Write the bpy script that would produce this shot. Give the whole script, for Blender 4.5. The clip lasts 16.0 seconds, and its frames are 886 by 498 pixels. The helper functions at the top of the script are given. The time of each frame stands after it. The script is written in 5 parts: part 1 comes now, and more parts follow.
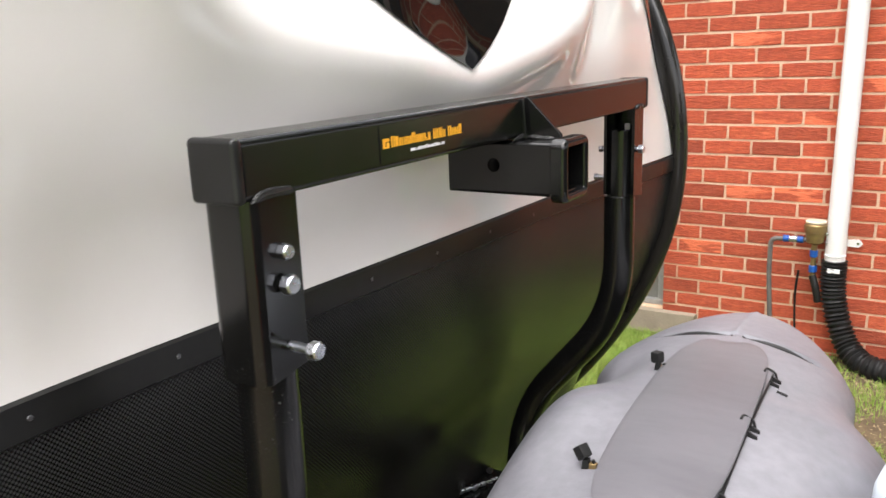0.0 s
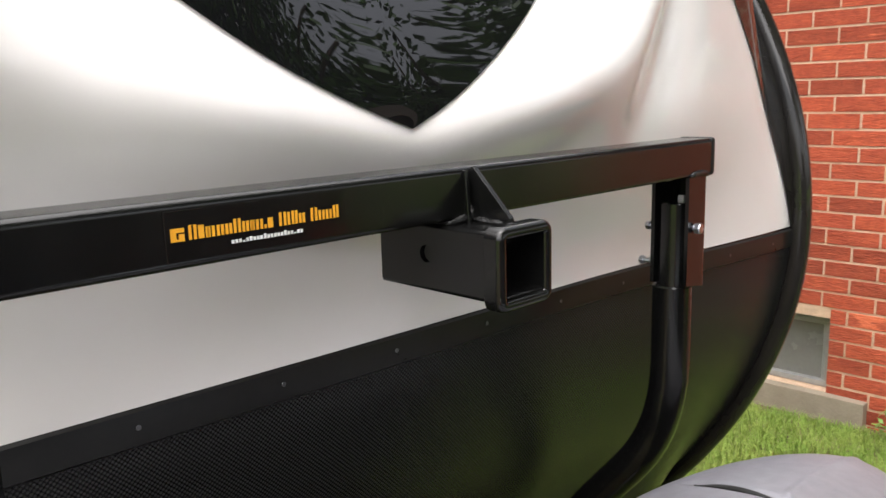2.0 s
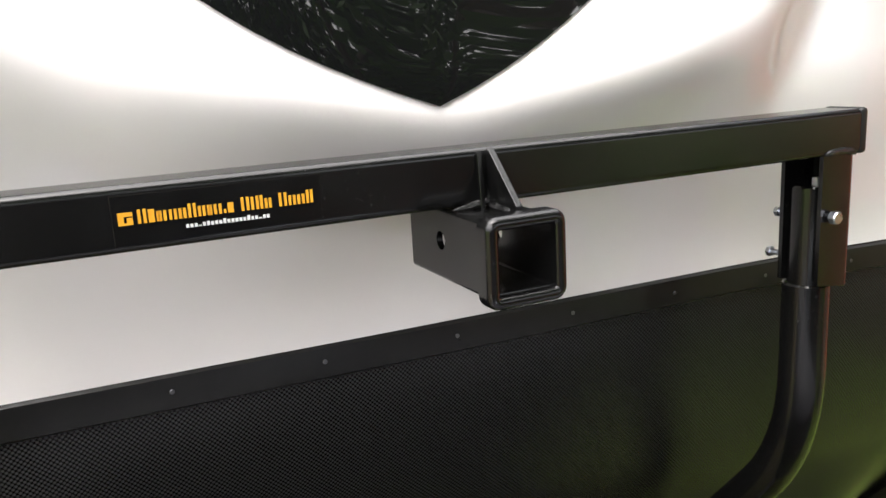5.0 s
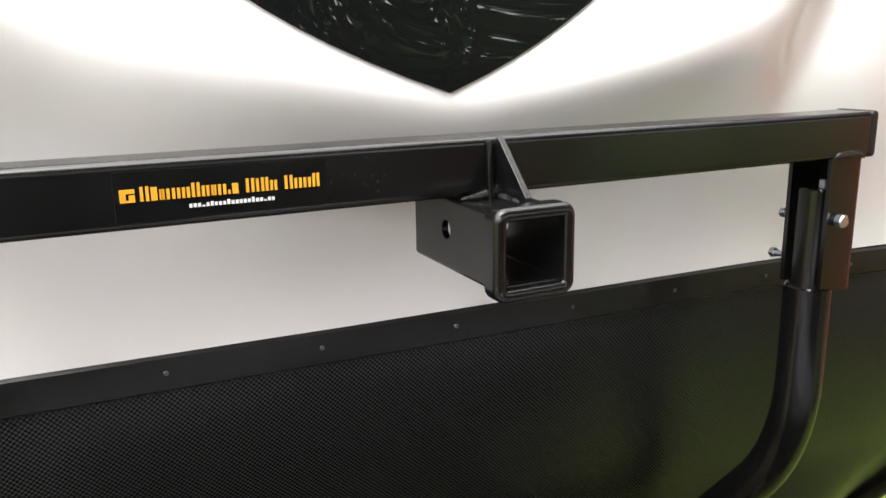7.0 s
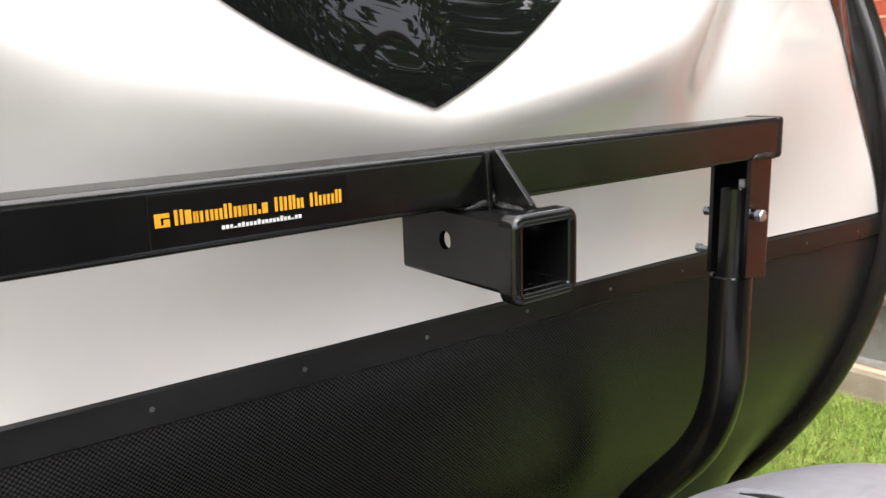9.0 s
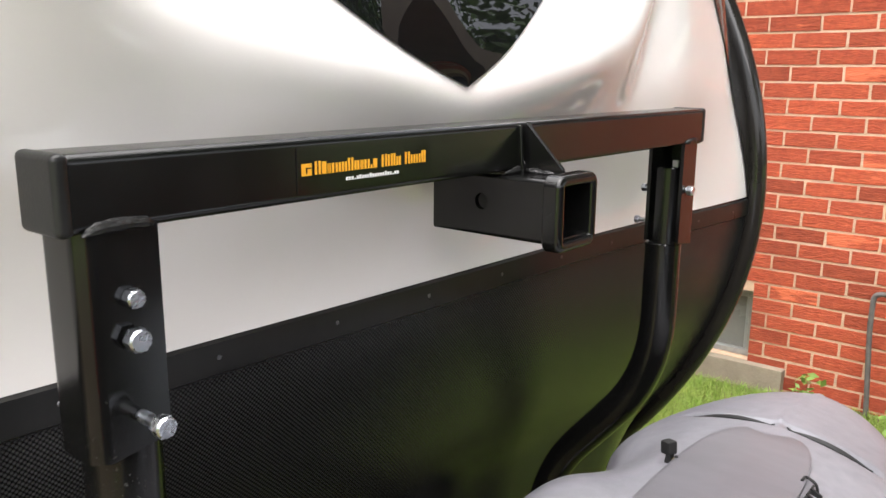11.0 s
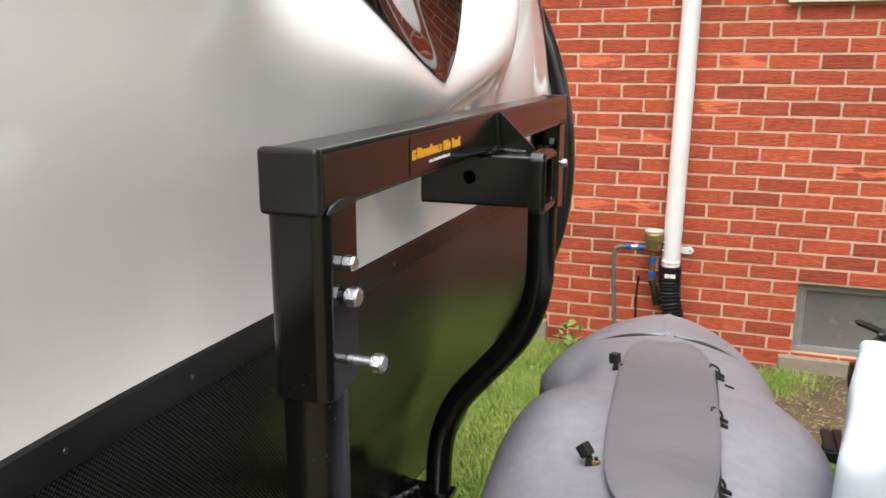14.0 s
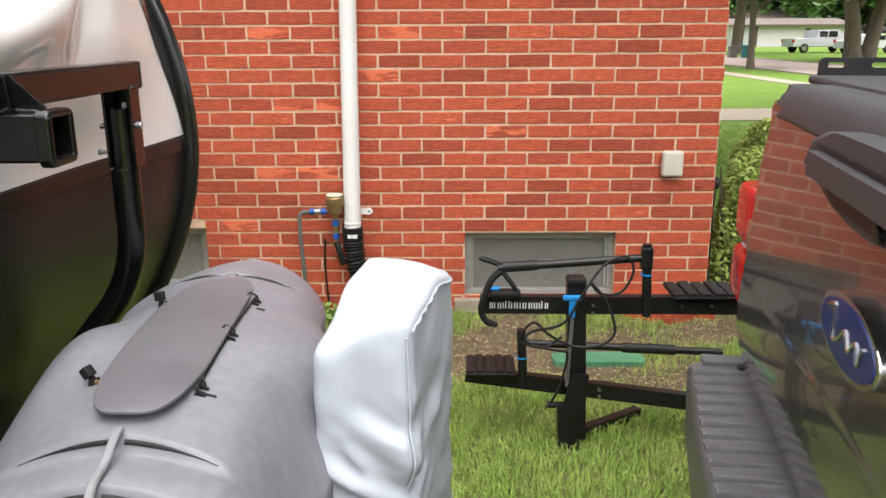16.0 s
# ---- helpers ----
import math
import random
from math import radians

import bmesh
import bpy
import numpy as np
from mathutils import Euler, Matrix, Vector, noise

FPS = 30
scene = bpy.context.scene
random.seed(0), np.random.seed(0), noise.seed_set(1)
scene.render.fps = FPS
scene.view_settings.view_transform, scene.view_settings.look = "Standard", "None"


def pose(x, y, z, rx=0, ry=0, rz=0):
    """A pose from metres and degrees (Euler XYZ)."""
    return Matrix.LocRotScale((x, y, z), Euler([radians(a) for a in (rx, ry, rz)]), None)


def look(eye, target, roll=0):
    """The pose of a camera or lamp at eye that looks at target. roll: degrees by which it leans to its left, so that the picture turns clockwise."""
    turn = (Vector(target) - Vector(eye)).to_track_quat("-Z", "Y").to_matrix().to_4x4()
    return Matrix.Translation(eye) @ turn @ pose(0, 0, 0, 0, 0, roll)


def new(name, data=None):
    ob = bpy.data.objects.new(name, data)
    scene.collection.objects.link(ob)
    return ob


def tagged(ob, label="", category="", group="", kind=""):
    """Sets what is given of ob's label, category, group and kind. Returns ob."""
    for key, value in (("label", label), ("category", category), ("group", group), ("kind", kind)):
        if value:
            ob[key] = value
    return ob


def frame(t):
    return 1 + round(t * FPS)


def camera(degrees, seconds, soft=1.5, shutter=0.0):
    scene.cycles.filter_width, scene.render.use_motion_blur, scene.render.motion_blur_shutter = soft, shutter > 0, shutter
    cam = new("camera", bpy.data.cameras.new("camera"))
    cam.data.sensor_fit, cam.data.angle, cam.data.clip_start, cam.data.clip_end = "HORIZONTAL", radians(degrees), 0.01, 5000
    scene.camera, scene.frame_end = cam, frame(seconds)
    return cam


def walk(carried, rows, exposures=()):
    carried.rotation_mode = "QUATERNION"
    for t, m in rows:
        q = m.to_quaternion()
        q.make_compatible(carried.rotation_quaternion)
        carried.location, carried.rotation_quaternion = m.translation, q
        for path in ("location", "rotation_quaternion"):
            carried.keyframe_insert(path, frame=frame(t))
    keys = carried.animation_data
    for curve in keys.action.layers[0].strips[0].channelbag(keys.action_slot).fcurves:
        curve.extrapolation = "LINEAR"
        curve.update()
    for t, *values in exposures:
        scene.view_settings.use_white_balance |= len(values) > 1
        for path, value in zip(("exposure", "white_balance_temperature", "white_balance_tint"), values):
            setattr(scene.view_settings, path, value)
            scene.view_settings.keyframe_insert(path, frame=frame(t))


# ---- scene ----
cam = camera(57.9, 16.0, shutter=0.2)
PATH = [
    (0, (0.279, 0.473, 1.443), (-0.758, 2.114, 0.963), -2.2),
    (0.5, (0.376, 0.57, 1.453), (-0.824, 2.112, 1.026), -3.4),
    (1, (0.387, 0.66, 1.449), (-0.89, 2.146, 1.045), -3.3),
    (1.5, (0.344, 0.752, 1.452), (-0.978, 2.204, 1.072), -2.1),
    (2, (0.348, 0.818, 1.45), (-1.051, 2.197, 1.074), -1.5),
    (2.5, (0.383, 0.894, 1.452), (-1.169, 2.092, 1.057), -1.3),
    (3, (0.422, 0.963, 1.455), (-1.251, 1.986, 1.061), -1.2),
    (3.5, (0.425, 0.99, 1.454), (-1.342, 1.841, 1.061), -2.0),
    (4, (0.437, 1.007, 1.459), (-1.361, 1.789, 1.062), -2.6),
    (4.5, (0.437, 1.014, 1.455), (-1.347, 1.816, 1.04), -2.9),
    (5, (0.437, 1.026, 1.453), (-1.329, 1.855, 1.013), -3.2),
    (7.5, (0.419, 1.013, 1.453), (-1.327, 1.869, 0.984), -0.4),
    (8, (0.423, 0.981, 1.456), (-1.317, 1.857, 1.003), 0.0),
    (8.5, (0.392, 0.936, 1.453), (-1.285, 1.937, 1.024), -1.3),
    (9, (0.362, 0.891, 1.452), (-1.179, 2.091, 1.019), -1.7),
    (11.5, (0.298, 0.623, 1.432), (-0.907, 2.157, 0.991), 0.5),
    (12, (0.296, 0.584, 1.435), (-0.852, 2.149, 0.955), -0.2),
    (12.5, (0.233, 0.55, 1.436), (-0.786, 2.191, 0.919), -0.9),
    (13, (0.168, 0.502, 1.437), (-0.685, 2.234, 0.917), -0.5),
    (13.5, (0.116, 0.431, 1.446), (-0.642, 2.217, 0.957), -0.1),
    (14, (0.116, 0.382, 1.448), (-0.526, 2.219, 0.988), 0.1),
    (14.5, (0.196, 0.365, 1.449), (-0.217, 2.267, 0.988), 0.1),
    (15, (0.312, 0.356, 1.442), (0.133, 2.287, 0.953), -0.1),
    (15.5, (0.388, 0.322, 1.44), (0.329, 2.255, 0.929), -0.3),
    (16, (0.432, 0.288, 1.433), (0.408, 2.219, 0.915), -0.3),
]
EXPOSURES = [(t, stops, 6500, 12) for t, stops in ((0.0, 1.55), (0.5, 1.06), (1.0, 1.08), (1.5, 1.19), (2.0, 1.28), (2.5, 1.42), (5.0, 1.70), (7.5, 1.80), (9.0, 1.76), (11.5, 1.52), (12.0, 1.47), (13.5, 1.38), (14.0, 1.23), (16.0, 1.20))]
walk(cam, [(t, look(eye, target, roll)) for t, eye, target, roll in PATH], EXPOSURES)

# ---- world, sun, exposure ----
world = bpy.data.worlds.new("overcast_sky")
scene.world = world
world.use_nodes = True
wn, wl = world.node_tree.nodes, world.node_tree.links
sky = wn.new("ShaderNodeTexSky")
sky.sky_type, sky.sun_disc = "NISHITA", False
sky.sun_elevation, sky.sun_rotation = radians(72), radians(145)
sky.air_density, sky.dust_density, sky.ozone_density = 1.0, 4.0, 0.6
grey = wn.new("ShaderNodeHueSaturation")
grey.inputs["Saturation"].default_value = 0.25
wl.new(sky.outputs[0], grey.inputs["Color"])
wl.new(grey.outputs[0], wn["Background"].inputs["Color"])
wn["Background"].inputs["Strength"].default_value = 0.15
sun_data = bpy.data.lights.new("sun", "SUN")
sun_data.energy, sun_data.angle, sun_data.color = 2.6, radians(110), (1.0, 0.97, 0.93)
sun = new("sun", sun_data)
sun.matrix_world = look((2.2, -1.6, 12), (0.3, 1.3, 0.5))


# ---- materials ----
def material(name, a, b=None, scale=20.0, rough=0.5, metal=0.0, bump=0.0, bump_scale=None, stretch=(1, 1, 1), rough_var=0.1,
             detail=6.0, fine=0.25, specular=0.5, coat=0.0, rand=0.0):
    """A principled material: two colours mixed by coarse and fine noise, with relief and uneven gloss."""
    m = bpy.data.materials.new(name)
    m.use_nodes = True
    n, l = m.node_tree.nodes, m.node_tree.links
    p = n["Principled BSDF"]
    b = b or tuple(c * 0.8 for c in a)
    tc = n.new("ShaderNodeTexCoord")
    mp = n.new("ShaderNodeMapping")
    mp.inputs["Scale"].default_value = stretch
    l.new(tc.outputs["Object"], mp.inputs["Vector"])
    big = n.new("ShaderNodeTexNoise")
    big.inputs["Scale"].default_value, big.inputs["Detail"].default_value = scale, detail
    small = n.new("ShaderNodeTexNoise")
    small.inputs["Scale"].default_value, small.inputs["Detail"].default_value = scale * 9, 4
    l.new(mp.outputs[0], big.inputs["Vector"])
    l.new(mp.outputs[0], small.inputs["Vector"])
    add = n.new("ShaderNodeMix")
    add.inputs["Factor"].default_value = fine
    l.new(big.outputs[0], add.inputs["A"])
    l.new(small.outputs[0], add.inputs["B"])
    ramp = n.new("ShaderNodeValToRGB")
    ramp.color_ramp.elements[0].position, ramp.color_ramp.elements[1].position = 0.32, 0.68
    ramp.color_ramp.elements[0].color, ramp.color_ramp.elements[1].color = (*a, 1), (*b, 1)
    l.new(add.outputs["Result"], ramp.inputs[0])
    colour = ramp.outputs[0]
    if rand:
        info = n.new("ShaderNodeObjectInfo")
        hsv = n.new("ShaderNodeHueSaturation")
        spread = n.new("ShaderNodeMapRange")
        spread.inputs["To Min"].default_value, spread.inputs["To Max"].default_value = 1 - rand, 1 + rand
        l.new(info.outputs["Random"], spread.inputs["Value"])
        l.new(spread.outputs[0], hsv.inputs["Value"])
        l.new(colour, hsv.inputs["Color"])
        colour = hsv.outputs[0]
    l.new(colour, p.inputs["Base Color"])
    rr = n.new("ShaderNodeMapRange")
    rr.inputs["To Min"].default_value, rr.inputs["To Max"].default_value = max(0.02, rough - rough_var), min(1, rough + rough_var)
    l.new(big.outputs[0], rr.inputs["Value"])
    l.new(rr.outputs[0], p.inputs["Roughness"])
    p.inputs["Metallic"].default_value = metal
    p.inputs["Specular IOR Level"].default_value = specular
    p.inputs["Coat Weight"].default_value = coat
    if bump:
        bn = n.new("ShaderNodeTexNoise")
        bn.inputs["Scale"].default_value, bn.inputs["Detail"].default_value = bump_scale or scale * 5, 5
        l.new(mp.outputs[0], bn.inputs["Vector"])
        bp = n.new("ShaderNodeBump")
        bp.inputs["Strength"].default_value, bp.inputs["Distance"].default_value = bump, 0.01
        l.new(bn.outputs[0], bp.inputs["Height"])
        l.new(bp.outputs[0], p.inputs["Normal"])
    return m


def brick_material(name="red_brick", bare_from=0.70):
    """Rough-faced red brick: each one its own tone by Object Info or island, with wavy drag marks along it."""
    m = material(name, (0.41, 0.069, 0.031), (0.54, 0.110, 0.048), 26, 0.85, bump=0.0, rough_var=0.05)
    n, l = m.node_tree.nodes, m.node_tree.links
    p = n["Principled BSDF"]
    info, geo = n.new("ShaderNodeObjectInfo"), n.new("ShaderNodeNewGeometry")
    total = n.new("ShaderNodeMath")
    total.operation = "ADD"
    l.new(info.outputs["Random"], total.inputs[0])
    l.new(geo.outputs["Random Per Island"], total.inputs[1])
    wrap = n.new("ShaderNodeMath")
    wrap.operation = "FRACT"
    l.new(total.outputs[0], wrap.inputs[0])
    tone = n.new("ShaderNodeValToRGB")
    stops = [(0.0, (0.70, 0.70, 0.70)), (0.2, (0.86, 0.84, 0.83)), (0.5, (1, 1, 1)), (0.95, (1.08, 1.06, 1.0)), (0.98, (1.16, 1.22, 1.15))]
    tone.color_ramp.elements[0].color, tone.color_ramp.elements[1].color = (*stops[0][1], 1), (*stops[-1][1], 1)
    tone.color_ramp.elements[1].position = stops[-1][0]
    for at, c in stops[1:-1]:
        tone.color_ramp.elements.new(at).color = (*c, 1)
    l.new(wrap.outputs[0], tone.inputs[0])
    mul = n.new("ShaderNodeMix")
    mul.data_type, mul.blend_type = "RGBA", "MULTIPLY"
    mul.inputs["Factor"].default_value = 1
    old = p.inputs["Base Color"].links[0].from_socket
    l.new(old, mul.inputs["A"])
    l.new(tone.outputs[0], mul.inputs["B"])
    l.new(mul.outputs["Result"], p.inputs["Base Color"])
    tc, mp = n.new("ShaderNodeTexCoord"), n.new("ShaderNodeMapping")
    mp.inputs["Scale"].default_value = (24, 24, 112)
    shift = n.new("ShaderNodeVectorMath")
    shift.operation = "SCALE"
    shift.inputs[0].default_value = (31, 17, 53)
    l.new(wrap.outputs[0], shift.inputs["Scale"])
    l.new(tc.outputs["Object"], mp.inputs["Vector"])
    l.new(shift.outputs[0], mp.inputs["Location"])
    drag = n.new("ShaderNodeTexNoise")
    drag.inputs["Scale"].default_value, drag.inputs["Detail"].default_value, drag.inputs["Distortion"].default_value = 1.0, 5, 1.5
    l.new(mp.outputs[0], drag.inputs["Vector"])
    # shade in the hollows of the drag marks, put into the colour
    groove_shade = n.new("ShaderNodeMapRange")
    groove_shade.inputs["From Min"].default_value, groove_shade.inputs["From Max"].default_value = 0.36, 0.6
    groove_shade.inputs["To Min"].default_value, groove_shade.inputs["To Max"].default_value = 0.80, 1.09
    l.new(drag.outputs[0], groove_shade.inputs["Value"])
    # brick colour multiplied by that hollow shade
    worn = n.new("ShaderNodeVectorMath")
    worn.operation = "SCALE"
    l.new(mul.outputs["Result"], worn.inputs[0])
    l.new(groove_shade.outputs[0], worn.inputs["Scale"])
    spot = n.new("ShaderNodeTexNoise")
    spot.inputs["Scale"].default_value, spot.inputs["Detail"].default_value = 0.28, 3
    l.new(mp.outputs[0], spot.inputs["Vector"])
    chip = n.new("ShaderNodeMapRange")
    chip.inputs["From Min"].default_value, chip.inputs["From Max"].default_value = bare_from, bare_from + 0.07
    l.new(spot.outputs[0], chip.inputs["Value"])
    bare_clay = n.new("ShaderNodeMix")
    bare_clay.data_type = "RGBA"
    bare_clay.inputs["B"].default_value = (0.72, 0.17, 0.075, 1)
    l.new(chip.outputs[0], bare_clay.inputs["Factor"])
    l.new(worn.outputs[0], bare_clay.inputs["A"])
    l.new(bare_clay.outputs["Result"], p.inputs["Base Color"])
    bp = n.new("ShaderNodeBump")
    bp.inputs["Strength"].default_value, bp.inputs["Distance"].default_value = 1.0, 0.008
    l.new(drag.outputs[0], bp.inputs["Height"])
    l.new(bp.outputs[0], p.inputs["Normal"])
    return m


def guard_material():
    """Black rock guard with a fine embossed grid, its highlights put into the colour."""
    m = material("black_embossed_guard", (0.016, 0.016, 0.016), (0.024, 0.024, 0.024), 3, 0.18, rough_var=0.04, specular=0.22)
    n, l = m.node_tree.nodes, m.node_tree.links
    p = n["Principled BSDF"]
    tc, mp = n.new("ShaderNodeTexCoord"), n.new("ShaderNodeMapping")
    mp.inputs["Rotation"].default_value = (radians(45), 0, 0)
    mp.inputs["Scale"].default_value = (0, 1, 1)
    l.new(tc.outputs["Object"], mp.inputs["Vector"])
    vor = n.new("ShaderNodeTexVoronoi")
    vor.inputs["Scale"].default_value, vor.inputs["Randomness"].default_value = 275, 0.0
    l.new(mp.outputs[0], vor.inputs["Vector"])
    bp = n.new("ShaderNodeBump")
    bp.inputs["Strength"].default_value, bp.inputs["Distance"].default_value = 0.35, 0.0010
    l.new(vor.outputs[0], bp.inputs["Height"])
    l.new(bp.outputs[0], p.inputs["Normal"])
    # crowns coloured lighter for the sheen that the embossing catches
    crown = n.new("ShaderNodeValToRGB")
    crown.color_ramp.elements[0].position, crown.color_ramp.elements[1].position = 0.18, 0.5
    crown.color_ramp.elements[0].color, crown.color_ramp.elements[1].color = (0.036, 0.036, 0.036, 1), (0.006, 0.006, 0.006, 1)
    l.new(vor.outputs[0], crown.inputs[0])
    l.new(crown.outputs[0], p.inputs["Base Color"])
    return m


def dusty(m, amount=0.06, scale=420.0):
    """Adds scattered pale dust specks, gathered in patches, to a dark paint."""
    n, l = m.node_tree.nodes, m.node_tree.links
    p = n["Principled BSDF"]
    old = p.inputs["Base Color"].links[0].from_socket
    tc = n.new("ShaderNodeTexCoord")
    speck, patch = n.new("ShaderNodeTexNoise"), n.new("ShaderNodeTexNoise")
    speck.inputs["Scale"].default_value, speck.inputs["Detail"].default_value = scale, 2
    patch.inputs["Scale"].default_value, patch.inputs["Detail"].default_value = 9, 3
    a, b, both = n.new("ShaderNodeMapRange"), n.new("ShaderNodeMapRange"), n.new("ShaderNodeMath")
    a.inputs["From Min"].default_value, a.inputs["From Max"].default_value = 0.66, 0.72
    b.inputs["From Min"].default_value, b.inputs["From Max"].default_value = 0.48, 0.66
    both.operation = "MULTIPLY"
    mix = n.new("ShaderNodeMix")
    mix.data_type = "RGBA"
    mix.inputs["B"].default_value = (amount, amount, amount * 0.95, 1)
    for t, r in ((speck, a), (patch, b)):
        l.new(tc.outputs["Object"], t.inputs["Vector"])
        l.new(t.outputs[0], r.inputs["Value"])
    l.new(a.outputs[0], both.inputs[0])
    l.new(b.outputs[0], both.inputs[1])
    l.new(both.outputs[0], mix.inputs["Factor"])
    l.new(old, mix.inputs["A"])
    l.new(mix.outputs["Result"], p.inputs["Base Color"])
    return m


BRICK = brick_material()
BARE_BRICK = brick_material("bare_faced_red_brick", 0.47)
GUARD = guard_material()
MORTAR = material("mortar", (0.72, 0.52, 0.36), (0.54, 0.38, 0.26), 40, 0.95, bump=0.5, bump_scale=220)
GELCOAT = material("white_gelcoat", (0.83, 0.795, 0.785), (0.80, 0.765, 0.75), 3, 0.028, rough_var=0.012, coat=0.3)
BLACK_PAINT = material("black_powder_coat", (0.003, 0.003, 0.003), (0.006, 0.006, 0.006), 14, 0.20, rough_var=0.07, specular=0.5)
dusty(BLACK_PAINT, 0.045)
MATTE_BLACK = material("black_plastic", (0.006, 0.006, 0.006), (0.012, 0.012, 0.012), 25, 0.40, bump=0.05, bump_scale=500, specular=0.38)
BLACK_GLASS = material("black_tinted_window", (0.004, 0.004, 0.005), (0.004, 0.004, 0.004), 2, 0.012, rough_var=0.004, specular=0.55)
TRIM = material("dark_corner_trim", (0.012, 0.011, 0.010), (0.02, 0.018, 0.016), 6, 0.09, rough_var=0.03)
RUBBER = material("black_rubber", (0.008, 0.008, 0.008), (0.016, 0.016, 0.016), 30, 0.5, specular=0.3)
SEAM_BLACK = material("black_vinyl_moulding", (0.007, 0.007, 0.007), (0.012, 0.012, 0.012), 30, 0.32, specular=0.35)
DULL_STEEL = material("dull_steel", (0.20, 0.20, 0.21), (0.12, 0.12, 0.13), 90, 0.35, 1.0)
ZINC = material("zinc_plated_steel", (0.62, 0.64, 0.68), (0.45, 0.47, 0.52), 60, 0.28, 1.0, bump=0.1)
WELD = material("weld_bead", (0.006, 0.006, 0.006), (0.012, 0.012, 0.012), 80, 0.16, bump=0.35, bump_scale=260)
COVER = material("dark_grey_moulded_plastic", (0.135, 0.134, 0.150), (0.200, 0.198, 0.219), 7, 0.42, fine=0.45, bump=0.05, bump_scale=420, rough_var=0.10, specular=0.45)
COVER_LID = material("charcoal_moulded_plastic", (0.082, 0.080, 0.088), (0.128, 0.124, 0.136), 6, 0.40, bump=0.04, bump_scale=500, rough_var=0.1, stretch=(0.4, 1.6, 1))
VINYL = material("white_vinyl", (0.42, 0.455, 0.50), (0.37, 0.405, 0.45), 9, 0.48, bump=0.05, bump_scale=60)
PVC = material("white_pvc", (0.80, 0.80, 0.79), (0.72, 0.72, 0.70), 8, 0.35)
CONCRETE = material("concrete", (0.34, 0.29, 0.22), (0.26, 0.225, 0.17), 12, 0.95, bump=0.3, specular=0.2)
ALU = material("aluminium_frame", (0.36, 0.37, 0.36), (0.28, 0.29, 0.28), 30, 0.5, 0.4)
PANE = material("dull_window_pane", (0.20, 0.20, 0.185), (0.15, 0.15, 0.14), 6, 0.25, rough_var=0.1)
STRAP = material("pale_grey_rubber", (0.22, 0.22, 0.235), (0.17, 0.17, 0.18), 30, 0.55)
SILL = material("pale_painted_sill", (0.66, 0.60, 0.47), (0.58, 0.52, 0.40), 10, 0.7)
SOIL = material("lawn_soil", (0.065, 0.047, 0.026), (0.165, 0.12, 0.066), 14, 0.95, bump=0.8, bump_scale=60)
GRASS = material("grass_blade", (0.145, 0.295, 0.034), (0.41, 0.50, 0.13), 6, 0.6, specular=0.3, fine=0.5)
TRUCK_PAINT = material("dark_grey_metallic_paint", (0.055, 0.052, 0.049), (0.075, 0.071, 0.067), 300, 0.15, 0.15, rough_var=0.03, coat=0.6)
TEXTURED = material("textured_grey_plastic", (0.090, 0.090, 0.095), (0.13, 0.13, 0.137), 40, 0.42, bump=0.2, bump_scale=500)
RED_LENS = material("red_lens", (0.55, 0.01, 0.01), (0.42, 0.008, 0.01), 20, 0.1)
CHROME = material("chrome", (0.62, 0.62, 0.62), (0.55, 0.55, 0.55), 20, 0.2, 1.0, rough_var=0.02)
BLUE = material("bright_blue_plastic", (0.01, 0.25, 0.62), (0.01, 0.20, 0.55), 30, 0.4)
VALVE_BLUE = material("dark_blue_plastic", (0.010, 0.085, 0.36), (0.008, 0.065, 0.29), 30, 0.4)
DEEP_BLUE = material("deep_blue_enamel", (0.012, 0.03, 0.16), (0.01, 0.02, 0.12), 30, 0.2)
BRASS = material("weathered_brass", (0.34, 0.24, 0.10), (0.22, 0.15, 0.07), 40, 0.45, 0.7)
PIPE_GREY = material("grey_conduit", (0.16, 0.15, 0.14), (0.10, 0.09, 0.085), 25, 0.6)
GREEN_BOX = material("green_plastic", (0.08, 0.26, 0.15), (0.06, 0.20, 0.11), 12, 0.5)
ORANGE_INK = material("orange_ink", (0.85, 0.40, 0.02), (0.78, 0.36, 0.02), 30, 0.5)
WHITE_INK = material("white_ink", (0.75, 0.75, 0.75), (0.68, 0.68, 0.68), 30, 0.5)
DECAL = material("black_decal", (0.004, 0.004, 0.004), (0.006, 0.006, 0.006), 20, 0.16)
BARK = material("bark", (0.13, 0.10, 0.07), (0.07, 0.055, 0.04), 10, 0.95, bump=1.0, bump_scale=30, stretch=(1, 1, 0.2))
LEAF = material("leaf", (0.04, 0.10, 0.015), (0.09, 0.18, 0.03), 3, 0.5, fine=0.5, rand=0.1)
BUSH_LEAF = material("shrub_leaf", (0.20, 0.34, 0.050), (0.52, 0.58, 0.17), 9, 0.5, fine=0.6)
WEED_LEAF = material("weed_leaf", (0.12, 0.25, 0.04), (0.28, 0.40, 0.09), 20, 0.5)
OFFWHITE = material("cream_plastic", (0.58, 0.55, 0.47), (0.52, 0.49, 0.42), 12, 0.45)
DARK_TEXTURED = material("textured_black_plastic", (0.040, 0.039, 0.041), (0.060, 0.058, 0.061), 40, 0.55, bump=0.3, bump_scale=500)
LAWN = material("mown_lawn", (0.085, 0.155, 0.024), (0.15, 0.225, 0.045), 1.2, 0.95, bump=0.4, bump_scale=40, fine=0.6, specular=0.08)
ASPHALT = material("asphalt", (0.29, 0.235, 0.205), (0.34, 0.28, 0.245), 3, 0.95, specular=0.15)
